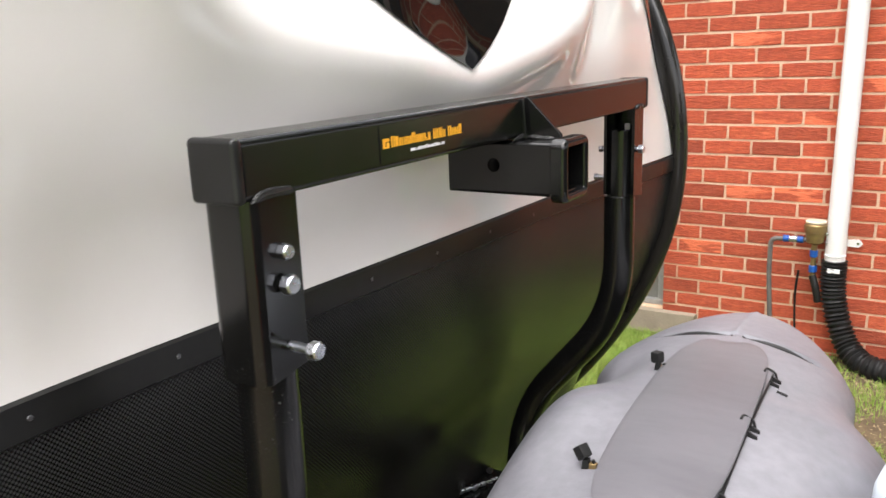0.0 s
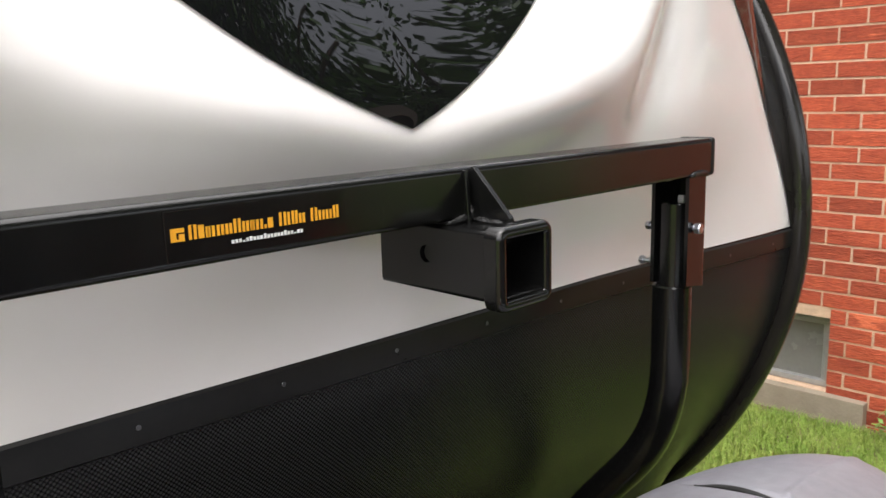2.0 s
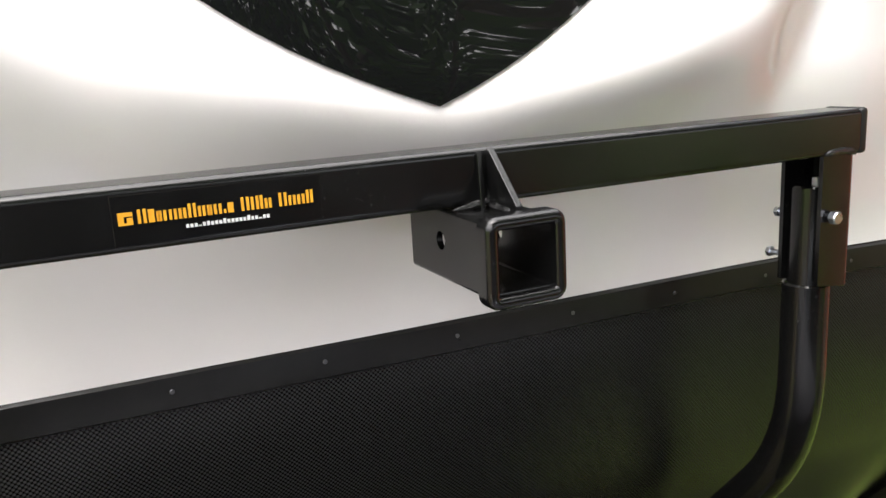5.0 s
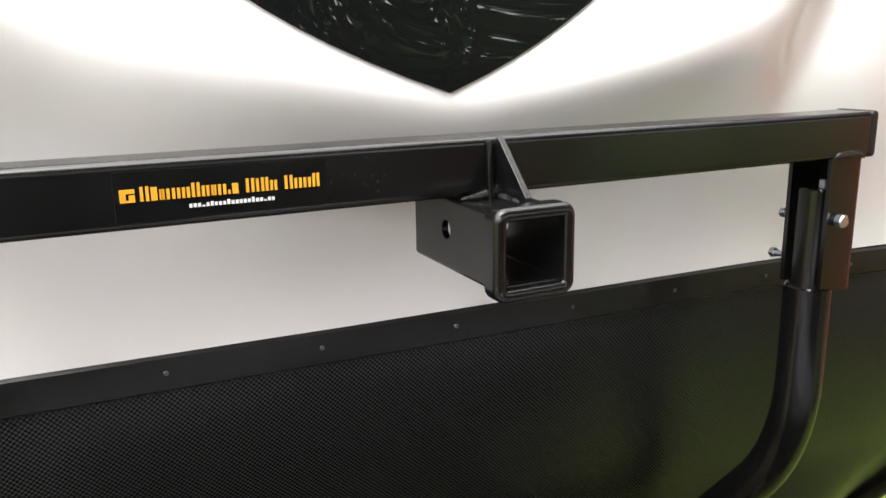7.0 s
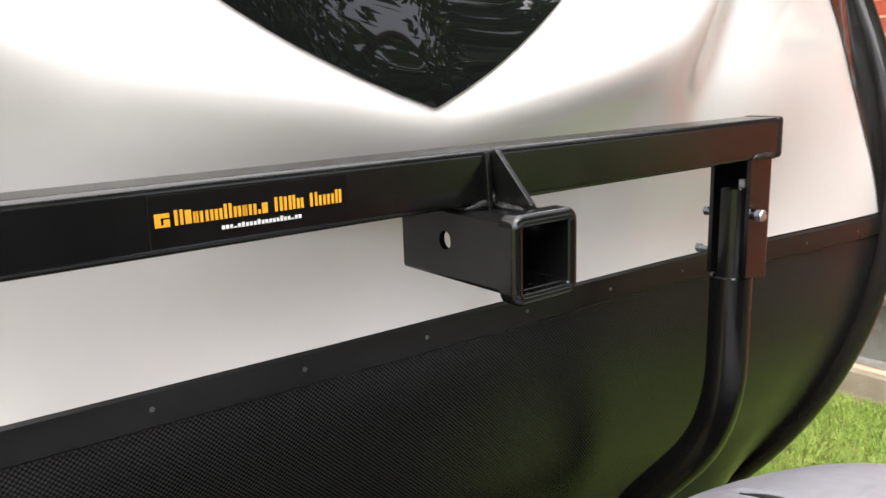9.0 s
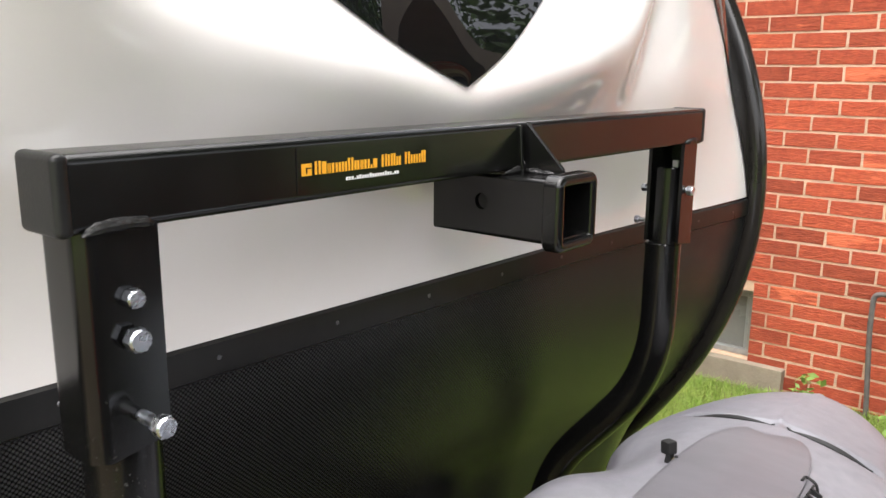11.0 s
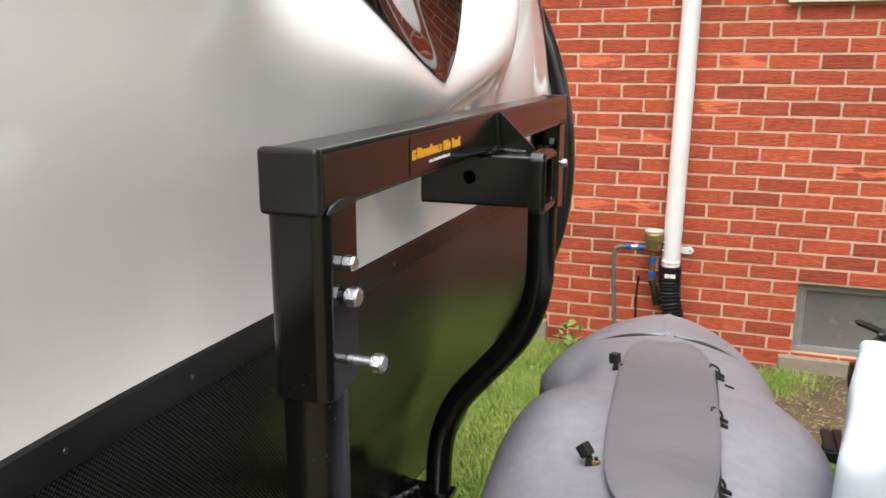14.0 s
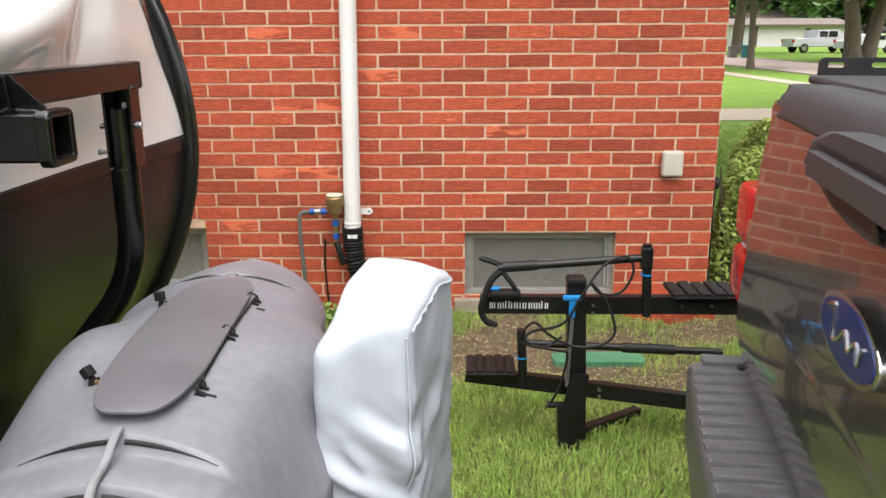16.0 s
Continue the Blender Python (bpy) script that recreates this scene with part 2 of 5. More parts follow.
PALE_SIDING = material("pale_siding", (0.56, 0.54, 0.52), (0.50, 0.48, 0.46), 2, 0.7)
SHINGLE = material("brown_shingle", (0.15, 0.12, 0.10), (0.105, 0.085, 0.072), 6, 0.9)
WHITE_PAINT = material("white_car_paint", (0.46, 0.47, 0.48), (0.43, 0.44, 0.45), 2, 0.2, coat=0.5)
DARK_GLASS = material("dark_car_glass", (0.01, 0.01, 0.012), (0.012, 0.012, 0.014), 4, 0.05)
TEAL = material("teal_plastic", (0.02, 0.16, 0.15), (0.02, 0.12, 0.12), 6, 0.5)

# ---- builders ----
WORLD_OF = {}


def thing(name, label, category, at=(0, 0, 0), group="", kind=""):
    ob = new(name)
    ob.location = at
    ob.empty_display_size = 0.1
    WORLD_OF[ob.name] = Matrix.Translation(at)
    return tagged(ob, label, category, group, kind)


def place(ob, parent):
    ob.parent = parent
    ob.matrix_parent_inverse = WORLD_OF.get(parent.name, Matrix()).inverted()


def part(name, bm, mat, parent=None, label="", smooth=True, angle=35):
    """Links a bmesh, in world places, as one mesh object, under a thing or a part."""
    me = bpy.data.meshes.new(name)
    bmesh.ops.recalc_face_normals(bm, faces=bm.faces)
    bm.to_mesh(me)
    bm.free()
    me.materials.append(mat)
    if smooth:
        me.polygons.foreach_set("use_smooth", [True] * len(me.polygons))
        me.set_sharp_from_angle(angle=radians(angle))
    ob = new(name, me)
    if smooth and len(me.polygons) < 1500:          # flat faces stay flat beside their rounded edges
        flat = ob.modifiers.new("weighted_normals", "WEIGHTED_NORMAL")
        flat.keep_sharp, flat.weight = True, 80
    if parent:
        place(ob, parent)
    return tagged(ob, label)


def soup(name, verts, faces, mat, parent=None, label="", smooth=False):
    me = bpy.data.meshes.new(name)
    me.from_pydata(verts, [], faces)
    me.materials.append(mat)
    if smooth:
        me.polygons.foreach_set("use_smooth", [True] * len(me.polygons))
    ob = new(name, me)
    if parent:
        place(ob, parent)
    return tagged(ob, label)


def block(lo, hi, bevel=0.0, bm=None, m=None, segments=2):
    """A box between two corners with rounded edges."""
    bm = bm or bmesh.new()
    size = [b - a for a, b in zip(lo, hi)]
    mid = [(a + b) / 2 for a, b in zip(lo, hi)]
    got = bmesh.ops.create_cube(bm, size=1, matrix=(m or Matrix()) @ Matrix.Translation(mid) @ Matrix.Diagonal((*size, 1)))
    if bevel:
        edges = list({e for v in got["verts"] for e in v.link_edges})
        bmesh.ops.bevel(bm, geom=edges, offset=bevel, segments=segments, profile=0.5, affect="EDGES")
    return bm


def sweep(points, radius, n=12, bm=None, caps=True, ring=None, closed=False):
    """A tube along points; radius may be one number or one per point; ring: cross-section as (a, b) pairs instead."""
    bm = bm or bmesh.new()
    pts = [Vector(p) for p in points]
    k = len(pts)
    up, rows = None, []
    for i, p in enumerate(pts):
        if closed:
            d = (pts[(i + 1) % k] - pts[i - 1]).normalized()
        else:
            d = (pts[min(i + 1, k - 1)] - pts[max(i - 1, 0)]).normalized()
        if up is None:
            up = Vector((0, 0, 1)) if abs(d.z) < 0.9 else Vector((1, 0, 0))
        side = d.cross(up).normalized()
        up = side.cross(d).normalized()
        r = radius[i] if isinstance(radius, (list, tuple)) else radius
        if ring:
            rows.append([bm.verts.new(p + side * a + up * b) for a, b in ring])
        else:
            rows.append([bm.verts.new(p + (side * math.cos(2 * math.pi * j / n) + up * math.sin(2 * math.pi * j / n)) * r) for j in range(n)])
    n = len(rows[0])
    for i in range(k if closed else k - 1):
        a, b = rows[i], rows[(i + 1) % k]
        for j in range(n):
            bm.faces.new((a[j], a[(j + 1) % n], b[(j + 1) % n], b[j]))
    if caps and not closed:
        bm.faces.new(rows[0])
        bm.faces.new(rows[-1])
    return bm


def smooth_path(points, steps=6):
    """Catmull-Rom through points."""
    p = [Vector(q) for q in points]
    p = [2 * p[0] - p[1], *p, 2 * p[-1] - p[-2]]
    out = []
    for i in range(1, len(p) - 2):
        for s in range(steps):
            t = s / steps
            out.append(0.5 * (2 * p[i] + (p[i + 1] - p[i - 1]) * t + (2 * p[i - 1] - 5 * p[i] + 4 * p[i + 1] - p[i + 2]) * t * t
                              + (3 * p[i] - p[i - 1] - 3 * p[i + 1] + p[i + 2]) * t ** 3))
    return out + [p[-2]]


def rounded(points, radius, steps=6):
    """A polyline with its corners turned into arcs."""
    p = [Vector(q) for q in points]
    out = [p[0]]
    for a, b, c in zip(p, p[1:], p[2:]):
        r = min(radius, (b - a).length * 0.49, (c - b).length * 0.49)
        s, e = b + (a - b).normalized() * r, b + (c - b).normalized() * r
        out += [(1 - t) ** 2 * s + 2 * t * (1 - t) * b + t * t * e for t in (i / steps for i in range(steps + 1))]
    return out + [p[-1]]


def disc(at, axis, radius, height, n=16, bevel=0.0, bm=None, top=None):
    """A cylinder from at, along axis."""
    bm = bm or bmesh.new()
    a = Vector(axis).normalized()
    t = radius if top is None else top
    path = [Vector(at) + a * h for h in ((0, bevel, height - bevel, height) if bevel else (0, height))]
    return sweep(path, [radius - bevel, radius, t, t - bevel] if bevel else [radius, t], n, bm)


def slab(outline, axis, lo, hi, bevel=0.0, bm=None):
    """A flat outline, given in the two axes other than axis, made solid between lo and hi."""
    bm = bm or bmesh.new()
    order = {"x": lambda u, v, w: (w, u, v), "y": lambda u, v, w: (u, w, v), "z": lambda u, v, w: (u, v, w)}[axis]
    a = [bm.verts.new(order(u, v, lo)) for u, v in outline]
    b = [bm.verts.new(order(u, v, hi)) for u, v in outline]
    faces = [bm.faces.new(a), bm.faces.new(b)]
    n = len(a)
    for i in range(n):
        bm.faces.new((a[i], a[(i + 1) % n], b[(i + 1) % n], b[i]))
    if bevel:
        edges = [e for f in faces for e in f.edges]
        bmesh.ops.bevel(bm, geom=edges, offset=bevel, segments=2, profile=0.5, affect="EDGES")
    return bm


def round_rect(u0, v0, u1, v1, r, steps=5):
    out = []
    for cu, cv, a0 in ((u1 - r, v1 - r, 0), (u0 + r, v1 - r, 90), (u0 + r, v0 + r, 180), (u1 - r, v0 + r, 270)):
        for i in range(steps + 1):
            a = radians(a0 + 90 * i / steps)
            out.append((cu + r * math.cos(a), cv + r * math.sin(a)))
    return out


def sheet(f, us, vs, bm=None):
    """A grid of places f(u, v)."""
    bm = bm or bmesh.new()
    rows = [[bm.verts.new(f(u, v)) for u in us] for v in vs]
    for a, b in zip(rows, rows[1:]):
        for i in range(len(a) - 1):
            bm.faces.new((a[i], a[i + 1], b[i + 1], b[i]))
    return bm


def span(a, b, n):
    return [a + (b - a) * i / n for i in range(n + 1)]


def clamp(t, a=0.0, b=1.0):
    return max(a, min(b, t))


def ease(t):
    t = clamp(t)
    return t * t * (3 - 2 * t)

# ---- ground and lawn ----
C = 1.343          # middle of the trailer and its tongue
WALL = 4.36        # face of the house wall
CORNER = 1.78      # corner of the house


def bare(x, y):
    """How bare the soil is, 0 to 1."""
    n = noise.noise(Vector((x * 2.3, y * 2.3, 4.0)))
    near_wall = ease((y - 3.05) / 0.55) * (1 if x < CORNER + 0.3 else 0)
    return clamp(near_wall * (1.0 + 1.1 * n) + 0.25 * n - 0.05 - 1.5 * ease((0.15 - x) / 0.4) * ease((4.32 - y) / 0.14))


ground = bmesh.new()
sheet(lambda u, v: Vector((u, v, 0.0)), [-900, -60, -8, -2, 0, 2, 4, 8, 20, 60, 900], [-900, -60, -8, -2, 0, 2, 4, 8, 20, 60, 900], ground)
tagged(part("ground", ground, LAWN, smooth=False), "mown green lawn ground", "ground", kind="structure")
# the part towards -y is unseen and added: its brown tints the bounced light
bed = sheet(lambda u, v: Vector((u, v, 0.004)), span(-3.5, 4.0, 8), span(-5.0, 4.36, 8))
tagged(part("soil_bed", bed, SOIL, smooth=False), "brown lawn soil under patchy grass, carried on unseen to tint bounced light", "soil", kind="structure")


def lawn(name, label, x0, x1, y0, y1, count, height, seed, keep=lambda x, y: 1.0, width=0.004, blades=1):
    rng = random.Random(seed)
    v, f = [], []
    while len(f) < count:
        x, y = rng.uniform(x0, x1), rng.uniform(y0, y1)
        k = keep(x, y)
        if rng.random() > k:
            continue
        a, lean, h = rng.uniform(0, 6.283), rng.uniform(0.15, 0.9), height * rng.uniform(0.45, 1.2) * (0.55 + 0.45 * k)
        dx, dy = math.cos(a), math.sin(a)
        w, i = width * rng.uniform(0.6, 1.3), len(v)
        v += [(x - dy * w, y + dx * w, 0), (x + dy * w, y - dx * w, 0),
              (x + dx * lean * h * 0.4 - dy * w * 0.7, y + dy * lean * h * 0.4 + dx * w * 0.7, h * 0.65),
              (x + dx * lean * h * 0.4 + dy * w * 0.7, y + dy * lean * h * 0.4 - dx * w * 0.7, h * 0.65),
              (x + dx * lean * h, y + dy * lean * h, h * (1 - 0.2 * lean))]
        f += [(i, i + 1, i + 3, i + 2), (i + 2, i + 3, i + 4)]
    ob = soup(name, v, f, GRASS)
    return tagged(ob, label, "grass", kind="stuff")


lawn("grass", "short green lawn grass with bare patches by the wall", -1.6, 2.4, 1.6, 4.34, 330000, 0.055, 3, lambda x, y: 1 - 0.97 * bare(x, y), 0.0017)
lawn("grass", "short green lawn grass beside the house", 1.8, 7, 4.3, 13.2, 50000, 0.045, 5, width=0.006)
lawn("grass", "short green lawn grass under the trailer tongue", -1.6, 1.6, -1.0, 1.6, 26000, 0.05, 6, width=0.004)

# ---- house wall ----
COURSE, PITCH, JOINT, Z0, X0 = 0.0697, 0.2145, 0.0095, 0.432, 0.491
house = thing("wall_house", "red rough-faced brick house wall with pale mortar joints", "wall", (0, WALL, 0), kind="structure")
OPENINGS = [(0.497, 1.288, 0.075, 0.428), (-1.72, -0.862, 0.12, 0.455), (0.42, 1.45, 1.757, 2.75)]


def wall_backing():
    """The mortar bed behind the bricks, with the openings cut through."""
    xs = sorted({-7.0, CORNER - 0.0025, *[o[0] for o in OPENINGS], *[o[1] for o in OPENINGS]})
    zs = sorted({-0.1, 2.9, *[o[2] for o in OPENINGS], *[o[3] for o in OPENINGS]})
    bm = bmesh.new()
    for xa, xb in zip(xs, xs[1:]):
        for za, zb in zip(zs, zs[1:]):
            mx, mz = (xa + xb) / 2, (za + zb) / 2
            if not any(o[0] < mx < o[1] and o[2] < mz < o[3] for o in OPENINGS):
                block((xa, WALL + 0.0035, za), (xb, WALL + 0.24, zb), 0, bm)
    bmesh.ops.remove_doubles(bm, verts=bm.verts, dist=1e-5)
    return bm


part("mortar_bed", wall_backing(), MORTAR, house, "pale sandy mortar", smooth=False)
block_bm = block((CORNER - 0.246, WALL + 0.24, -0.1), (CORNER - 0.006, 12, 2.9))
part("side_wall", block_bm, BRICK, house, smooth=False)

# concrete footing ledge and window sills at the base
for a, b, top in ((-1.9, -0.69, 0.118), (0.44, 1.36, 0.07)):
    ledge = block((a, WALL - 0.045, -0.05), (b, WALL + 0.2, top), 0.006)
    tagged(part("window_ledge", ledge, CONCRETE), "pale concrete ledge under a basement window", "ledge", kind="structure")


def basement_window(name, x0, x1, z0, z1, label):
    w = thing(name, label, "window", ((x0 + x1) / 2, WALL + 0.06, z0), kind="structure")
    d0, d1, t = WALL + 0.055, WALL + 0.10, 0.028
    for lo, hi in (((x0, d0, z1 - t), (x1, d1, z1)), ((x0, d0, z0), (x1, d1, z0 + t)), ((x0, d0, z0 + t), (x0 + t, d1, z1 - t)), ((x1 - t, d0, z0 + t), (x1, d1, z1 - t))):
        part("window_frame", block(lo, hi, 0.003), ALU, w, smooth=False)
    for lo, hi in (((x0 + t, d0 + 0.012, z1 - t - 0.016), (x1 - t, d1, z1 - t)), ((x0 + t, d0 + 0.012, z0 + t), (x0 + t + 0.016, d1, z1 - t - 0.016)),
                   ((x1 - t - 0.016, d0 + 0.012, z0 + t), (x1 - t, d1, z1 - t - 0.016))):
        part("sash", block(lo, hi, 0.002), ALU, w, smooth=False)
    part("pane", block((x0 + t, d0 + 0.03, z0 + t), (x1 - t, d0 + 0.036, z1 - t)), PANE, w, "dusty dull grey pane", smooth=False)
    return w


basement_window("window_1", 0.499, 1.286, 0.075, 0.424, "grey metal-framed basement window with a dusty pane")
basement_window("window_2", -1.716, -0.866, 0.122, 0.451, "grey metal-framed basement window with a dusty pane")
upper = thing("window_3", "white window above a pale projecting sill", "window", (0.93, WALL, 1.69), kind="structure")
part("window_sill", block((0.335, WALL - 0.05, 1.692), (1.53, WALL + 0.2, 1.757), 0.006), SILL, upper, "pale cream sill")
part("pane", block((0.42, WALL + 0.1, 1.757), (1.45, WALL + 0.11, 2.75)), DARK_GLASS, upper, smooth=False)
for lo, hi in (((0.42, WALL + 0.06, 1.757), (1.45, WALL + 0.13, 1.82)), ((0.42, WALL + 0.06, 1.82), (0.48, WALL + 0.13, 2.75)), ((1.39, WALL + 0.06, 1.82), (1.45, WALL + 0.13, 2.75))):
    part("window_frame", block(lo, hi, 0.004), PVC, upper, smooth=False)
tagged(part("roof", block((-7.4, WALL - 0.5, 2.9), (CORNER + 0.4, 12.5, 3.05)), SHINGLE, smooth=False), "brown shingled house eave", "roof", kind="structure")

# ---- trailer ----
EDGE = 2.40


def edge_x(z):
    """Side profile of the trailer's nose."""
    d = max(-0.60, z - 1.185)
    return -0.232 - (0.62 if d > 0 else 0.70) * d * d - 0.84 * max(0.0, 0.585 - z)


def nose_x(y, z):
    """The front panel, slightly dished between the side trims."""
    side = C + abs(y - C)
    return edge_x(z) - 0.032 - 0.03 * ease((EDGE - 0.04 - side) / 0.6) - 0.02 * (EDGE - 0.04 - y) + 0.115 * ease((0.82 - z) / 0.29) * ease((EDGE - 0.04 - side) / 0.30)


def cap_x(y, z):
    """The moulded cap: the front panel with a bulge round the window."""
    d = abs(y - (C + 0.012))
    foot = 1.377 + 0.18 * (math.sqrt(d * d + 0.0009) - 0.03) + 0.16 * d * d + 4.2 * max(0.0, d - 0.345) ** 2
    soft_edge = 1 + 0.6 * ease((d - 0.29) / 0.15) * ease((y - C) / 0.1)
    rise = ease((z - foot + 0.095 * soft_edge) / (0.14 * soft_edge))
    swell = (0.062 * ease((z - 1.19) / 0.26) + 0.012 * ease((z - 1.42) / 0.22)) * ease((0.98 - d) / 0.5)
    near = ease((C - y + 0.2) / 0.4)
    swell *= 1 - 0.38 * near * ease((d - 0.15) / 0.3)
    upright = min((z - 1.186) ** 2, 0.36) * ((0.20 + 0.22 * ease((d - 0.45) / 0.2)) * ease((1.04 - d) / 0.2) * (1 - near) + (0.48 + 0.30 * ease((d - 0.30) / 0.15)) * ease((1.06 - d) / 0.1) * near)
    over = z - foot - 0.02
    over = 0.5 * (over + math.sqrt(over * over + 0.0006))
    return nose_x(y, z) + swell + upright + (0.064 - 0.030 * near * ease((d - 0.12) / 0.3)) * rise - 0.42 * min(0.35, over)


trailer = thing("travel_trailer", "white and black teardrop-nosed travel trailer parked by the house", "trailer", (-1.6, C, 0.0))
SEAM = 1.186
near_side, far_side = 2 * C - EDGE, EDGE


def column(f, zs):
    return lambda y, t: Vector((f(y, zs[int(round(t))]), y, zs[int(round(t))]))


zs = span(SEAM, 1.72, 90) + span(1.74, 2.5, 24)
cap = sheet(column(cap_x, zs), span(near_side + 0.03, far_side - 0.03, 150), range(len(zs)))
part("front_cap", cap, GELCOAT, trailer, "glossy white moulded fibreglass cap", angle=80)
zs2 = span(0.548, SEAM, 44)
part("rock_guard", sheet(column(nose_x, zs2), span(near_side + 0.03, far_side - 0.03, 90), range(len(zs2))), GUARD, trailer, "black embossed rock guard", angle=80)
part("guard_edge", sweep([(nose_x(y, 0.548) - 0.002, y, 0.548) for y in span(near_side + 0.03, far_side - 0.03, 60)], 0.004, 8), SEAM_BLACK, trailer, "black edge strip of the guard")


def window_half(z, u):
    """Half width of the pointed black window at a height."""
    d = z - 1.42
    if d <= 0:
        return 0.0
    return min((-0.33 + math.sqrt(0.109 + 4 * 1.0 * d)) / 2.0, 0.36) * (1 + (0.135 * d / (d + 0.08) if u > 0 else 0.075 * math.exp(-((d - 0.05) / 0.05) ** 2)))


zs3 = span(1.42, 2.25, 60)
part("front_window", sheet(lambda u, t: (lambda z: Vector((cap_x(C - 0.006 + u * window_half(z, u), z) + 0.003, C - 0.006 + u * window_half(z, u), z)))(zs3[int(round(t))]),
                           span(-1, 1, 40), range(len(zs3))), BLACK_GLASS, trailer, "glossy black pointed window", angle=80)


def decal_side(sign):
    f = lambda u, t: (lambda z: (lambda y: Vector((cap_x(y, z) + 0.003, y, z)))(C + sign * ((1 - u) * (EDGE - 0.046 - 0.28 * (z - SEAM) - 0.68 * min(0.45, z - SEAM) * (z - SEAM) - C) + u * (EDGE - 0.028 - C))))(span(SEAM + 0.002, 2.3, 40)[int(round(t))])
    return sheet(f, span(0, 1, 14), range(41))


for s in (1, -1):
    part("corner_panel", decal_side(s), TRIM, trailer, "dark glossy corner panel")
    y = C + s * (EDGE - 0.018 - C)
    rim = sweep([(edge_x(z) - 0.022, y, z) for z in span(0.42, 2.45, 80)], 0.021, 14)
    part("edge_trim", rim, TRIM, trailer, "black rounded edge moulding")
    shell = bmesh.new()
    ys = C + s * (EDGE - 0.012 - C)
    outline = [(edge_x(z) - 0.075, z) for z in span(0.42, 2.45, 30)] + [(-5.2, 2.55), (-5.6, 2.2), (-5.6, 0.40)]
    slab(outline, "y", min(ys, ys - s * 0.03), max(ys, ys - s * 0.03), 0, shell)
    part("side_wall", shell, GELCOAT, trailer, smooth=False)
part("roof", block((-5.3, near_side + 0.03, 2.42), (edge_x(2.45) - 0.02, far_side - 0.03, 2.5)), GELCOAT, trailer, smooth=False)
part("floor_frame", block((-5.6, near_side + 0.06, 0.44), (edge_x(0.5) - 0.05, far_side - 0.06, 0.5)), BLACK_PAINT, trailer, smooth=False)
part("rear_wall", block((-5.6, near_side + 0.04, 0.5), (-5.57, far_side - 0.04, 2.4)), GELCOAT, trailer, smooth=False)
for s in (1, -1):
    w = disc((-3.4, C + s * 0.98, 0.33), (0, s, 0), 0.33, 0.2, 32, 0.03)
    wheel = part("wheel", w, RUBBER, trailer, "black trailer tyre")
    part("rim", disc((-3.4, C + s * 1.181, 0.33), (0, s, 0), 0.19, 0.012, 24, 0.004), CHROME, wheel, "silver rim")

# moulding along the seam, with its screws
strip = sheet(lambda y, t: Vector((cap_x(y, 1.186) + (-0.002, 0.004, 0.005, 0.004, -0.002)[int(t)], y, (1.190, 1.186, 1.170, 1.155, 1.151)[int(t)] - 0.006 * (y - 1.2) - 0.0022 * ease((1.75 - y) / 0.35))),
              span(near_side + 0.04, far_side - 0.03, 80), range(5))
seam = part("seam_moulding", strip, SEAM_BLACK, trailer, "black vinyl seam moulding")
y = 0.941 - 0.1488 * 4
while y < EDGE - 0.05:
    z = 1.170 - 0.006 * (y - 1.2)
    x = cap_x(y, 1.186) + 0.005
    part("screw", disc((x, y, z), (1, 0, 0), 0.0026, 0.0013, 10, 0.0005), DULL_STEEL, seam)
    y += 0.1488

# tongue, coupler, jack
tongue = thing("trailer_tongue", "black steel A-frame trailer tongue with coupler", "trailer tongue", (0.3, C, 0.45))
for s in (1, -1):
    rail = sweep([(-0.585, C + s * 0.446, 0.47), (0.62, C + s * 0.055, 0.47)], 0.05, ring=[(-0.028, -0.06), (0.028, -0.06), (0.028, 0.06), (-0.028, 0.06)])
    part("rail", rail, BLACK_PAINT, tongue, smooth=False)
part("coupler", block((0.58, C - 0.045, 0.42), (0.82, C + 0.045, 0.55), 0.02), BLACK_PAINT, tongue)
part("jack_tube", disc((0.345, C, 0.14), (0, 0, 1), 0.03, 0.6, 20), BLACK_PAINT, tongue)
part("jack_foot", disc((0.345, C, 0.0), (0, 0, 1), 0.085, 0.14, 20, top=0.03), BLACK_PAINT, tongue)

# ---- carrier bar on the tongue ----
carrier = thing("hitch_carrier", "black powder-coated steel carrier bar with a hitch receiver", "bike carrier", (-0.2, C, 0.5))
BY0, BY1, BX0, BX1, BZ0, BZ1 = 0.881, 1.810, -0.198, -0.150, 1.339, 1.387
part("crossbar", block((BX0, BY0, BZ0), (BX1, BY1, BZ1), 0.0065, segments=5), BLACK_PAINT, carrier, "glossy black square crossbar")
for y0, y1 in ((BY0 - 0.005, BY0 + 0.006), (BY1 - 0.006, BY1 + 0.006)):
    part("end_cap", block((BX0 - 0.0008, y0, BZ0 - 0.0008), (BX1 + 0.0008, y1, BZ1 + 0.0008), 0.0045, segments=3), MATTE_BLACK, carrier, "matte black plastic end cap")


def weld(points, r=0.004):
    path = smooth_path(points, 5)
    rng = random.Random(len(points))
    k = len(path) - 1
    return sweep(path, [r * rng.uniform(0.86, 1.1) * min(1, 0.25 + 3.0 * min(i, k - i) / k) for i in range(k + 1)], 8)


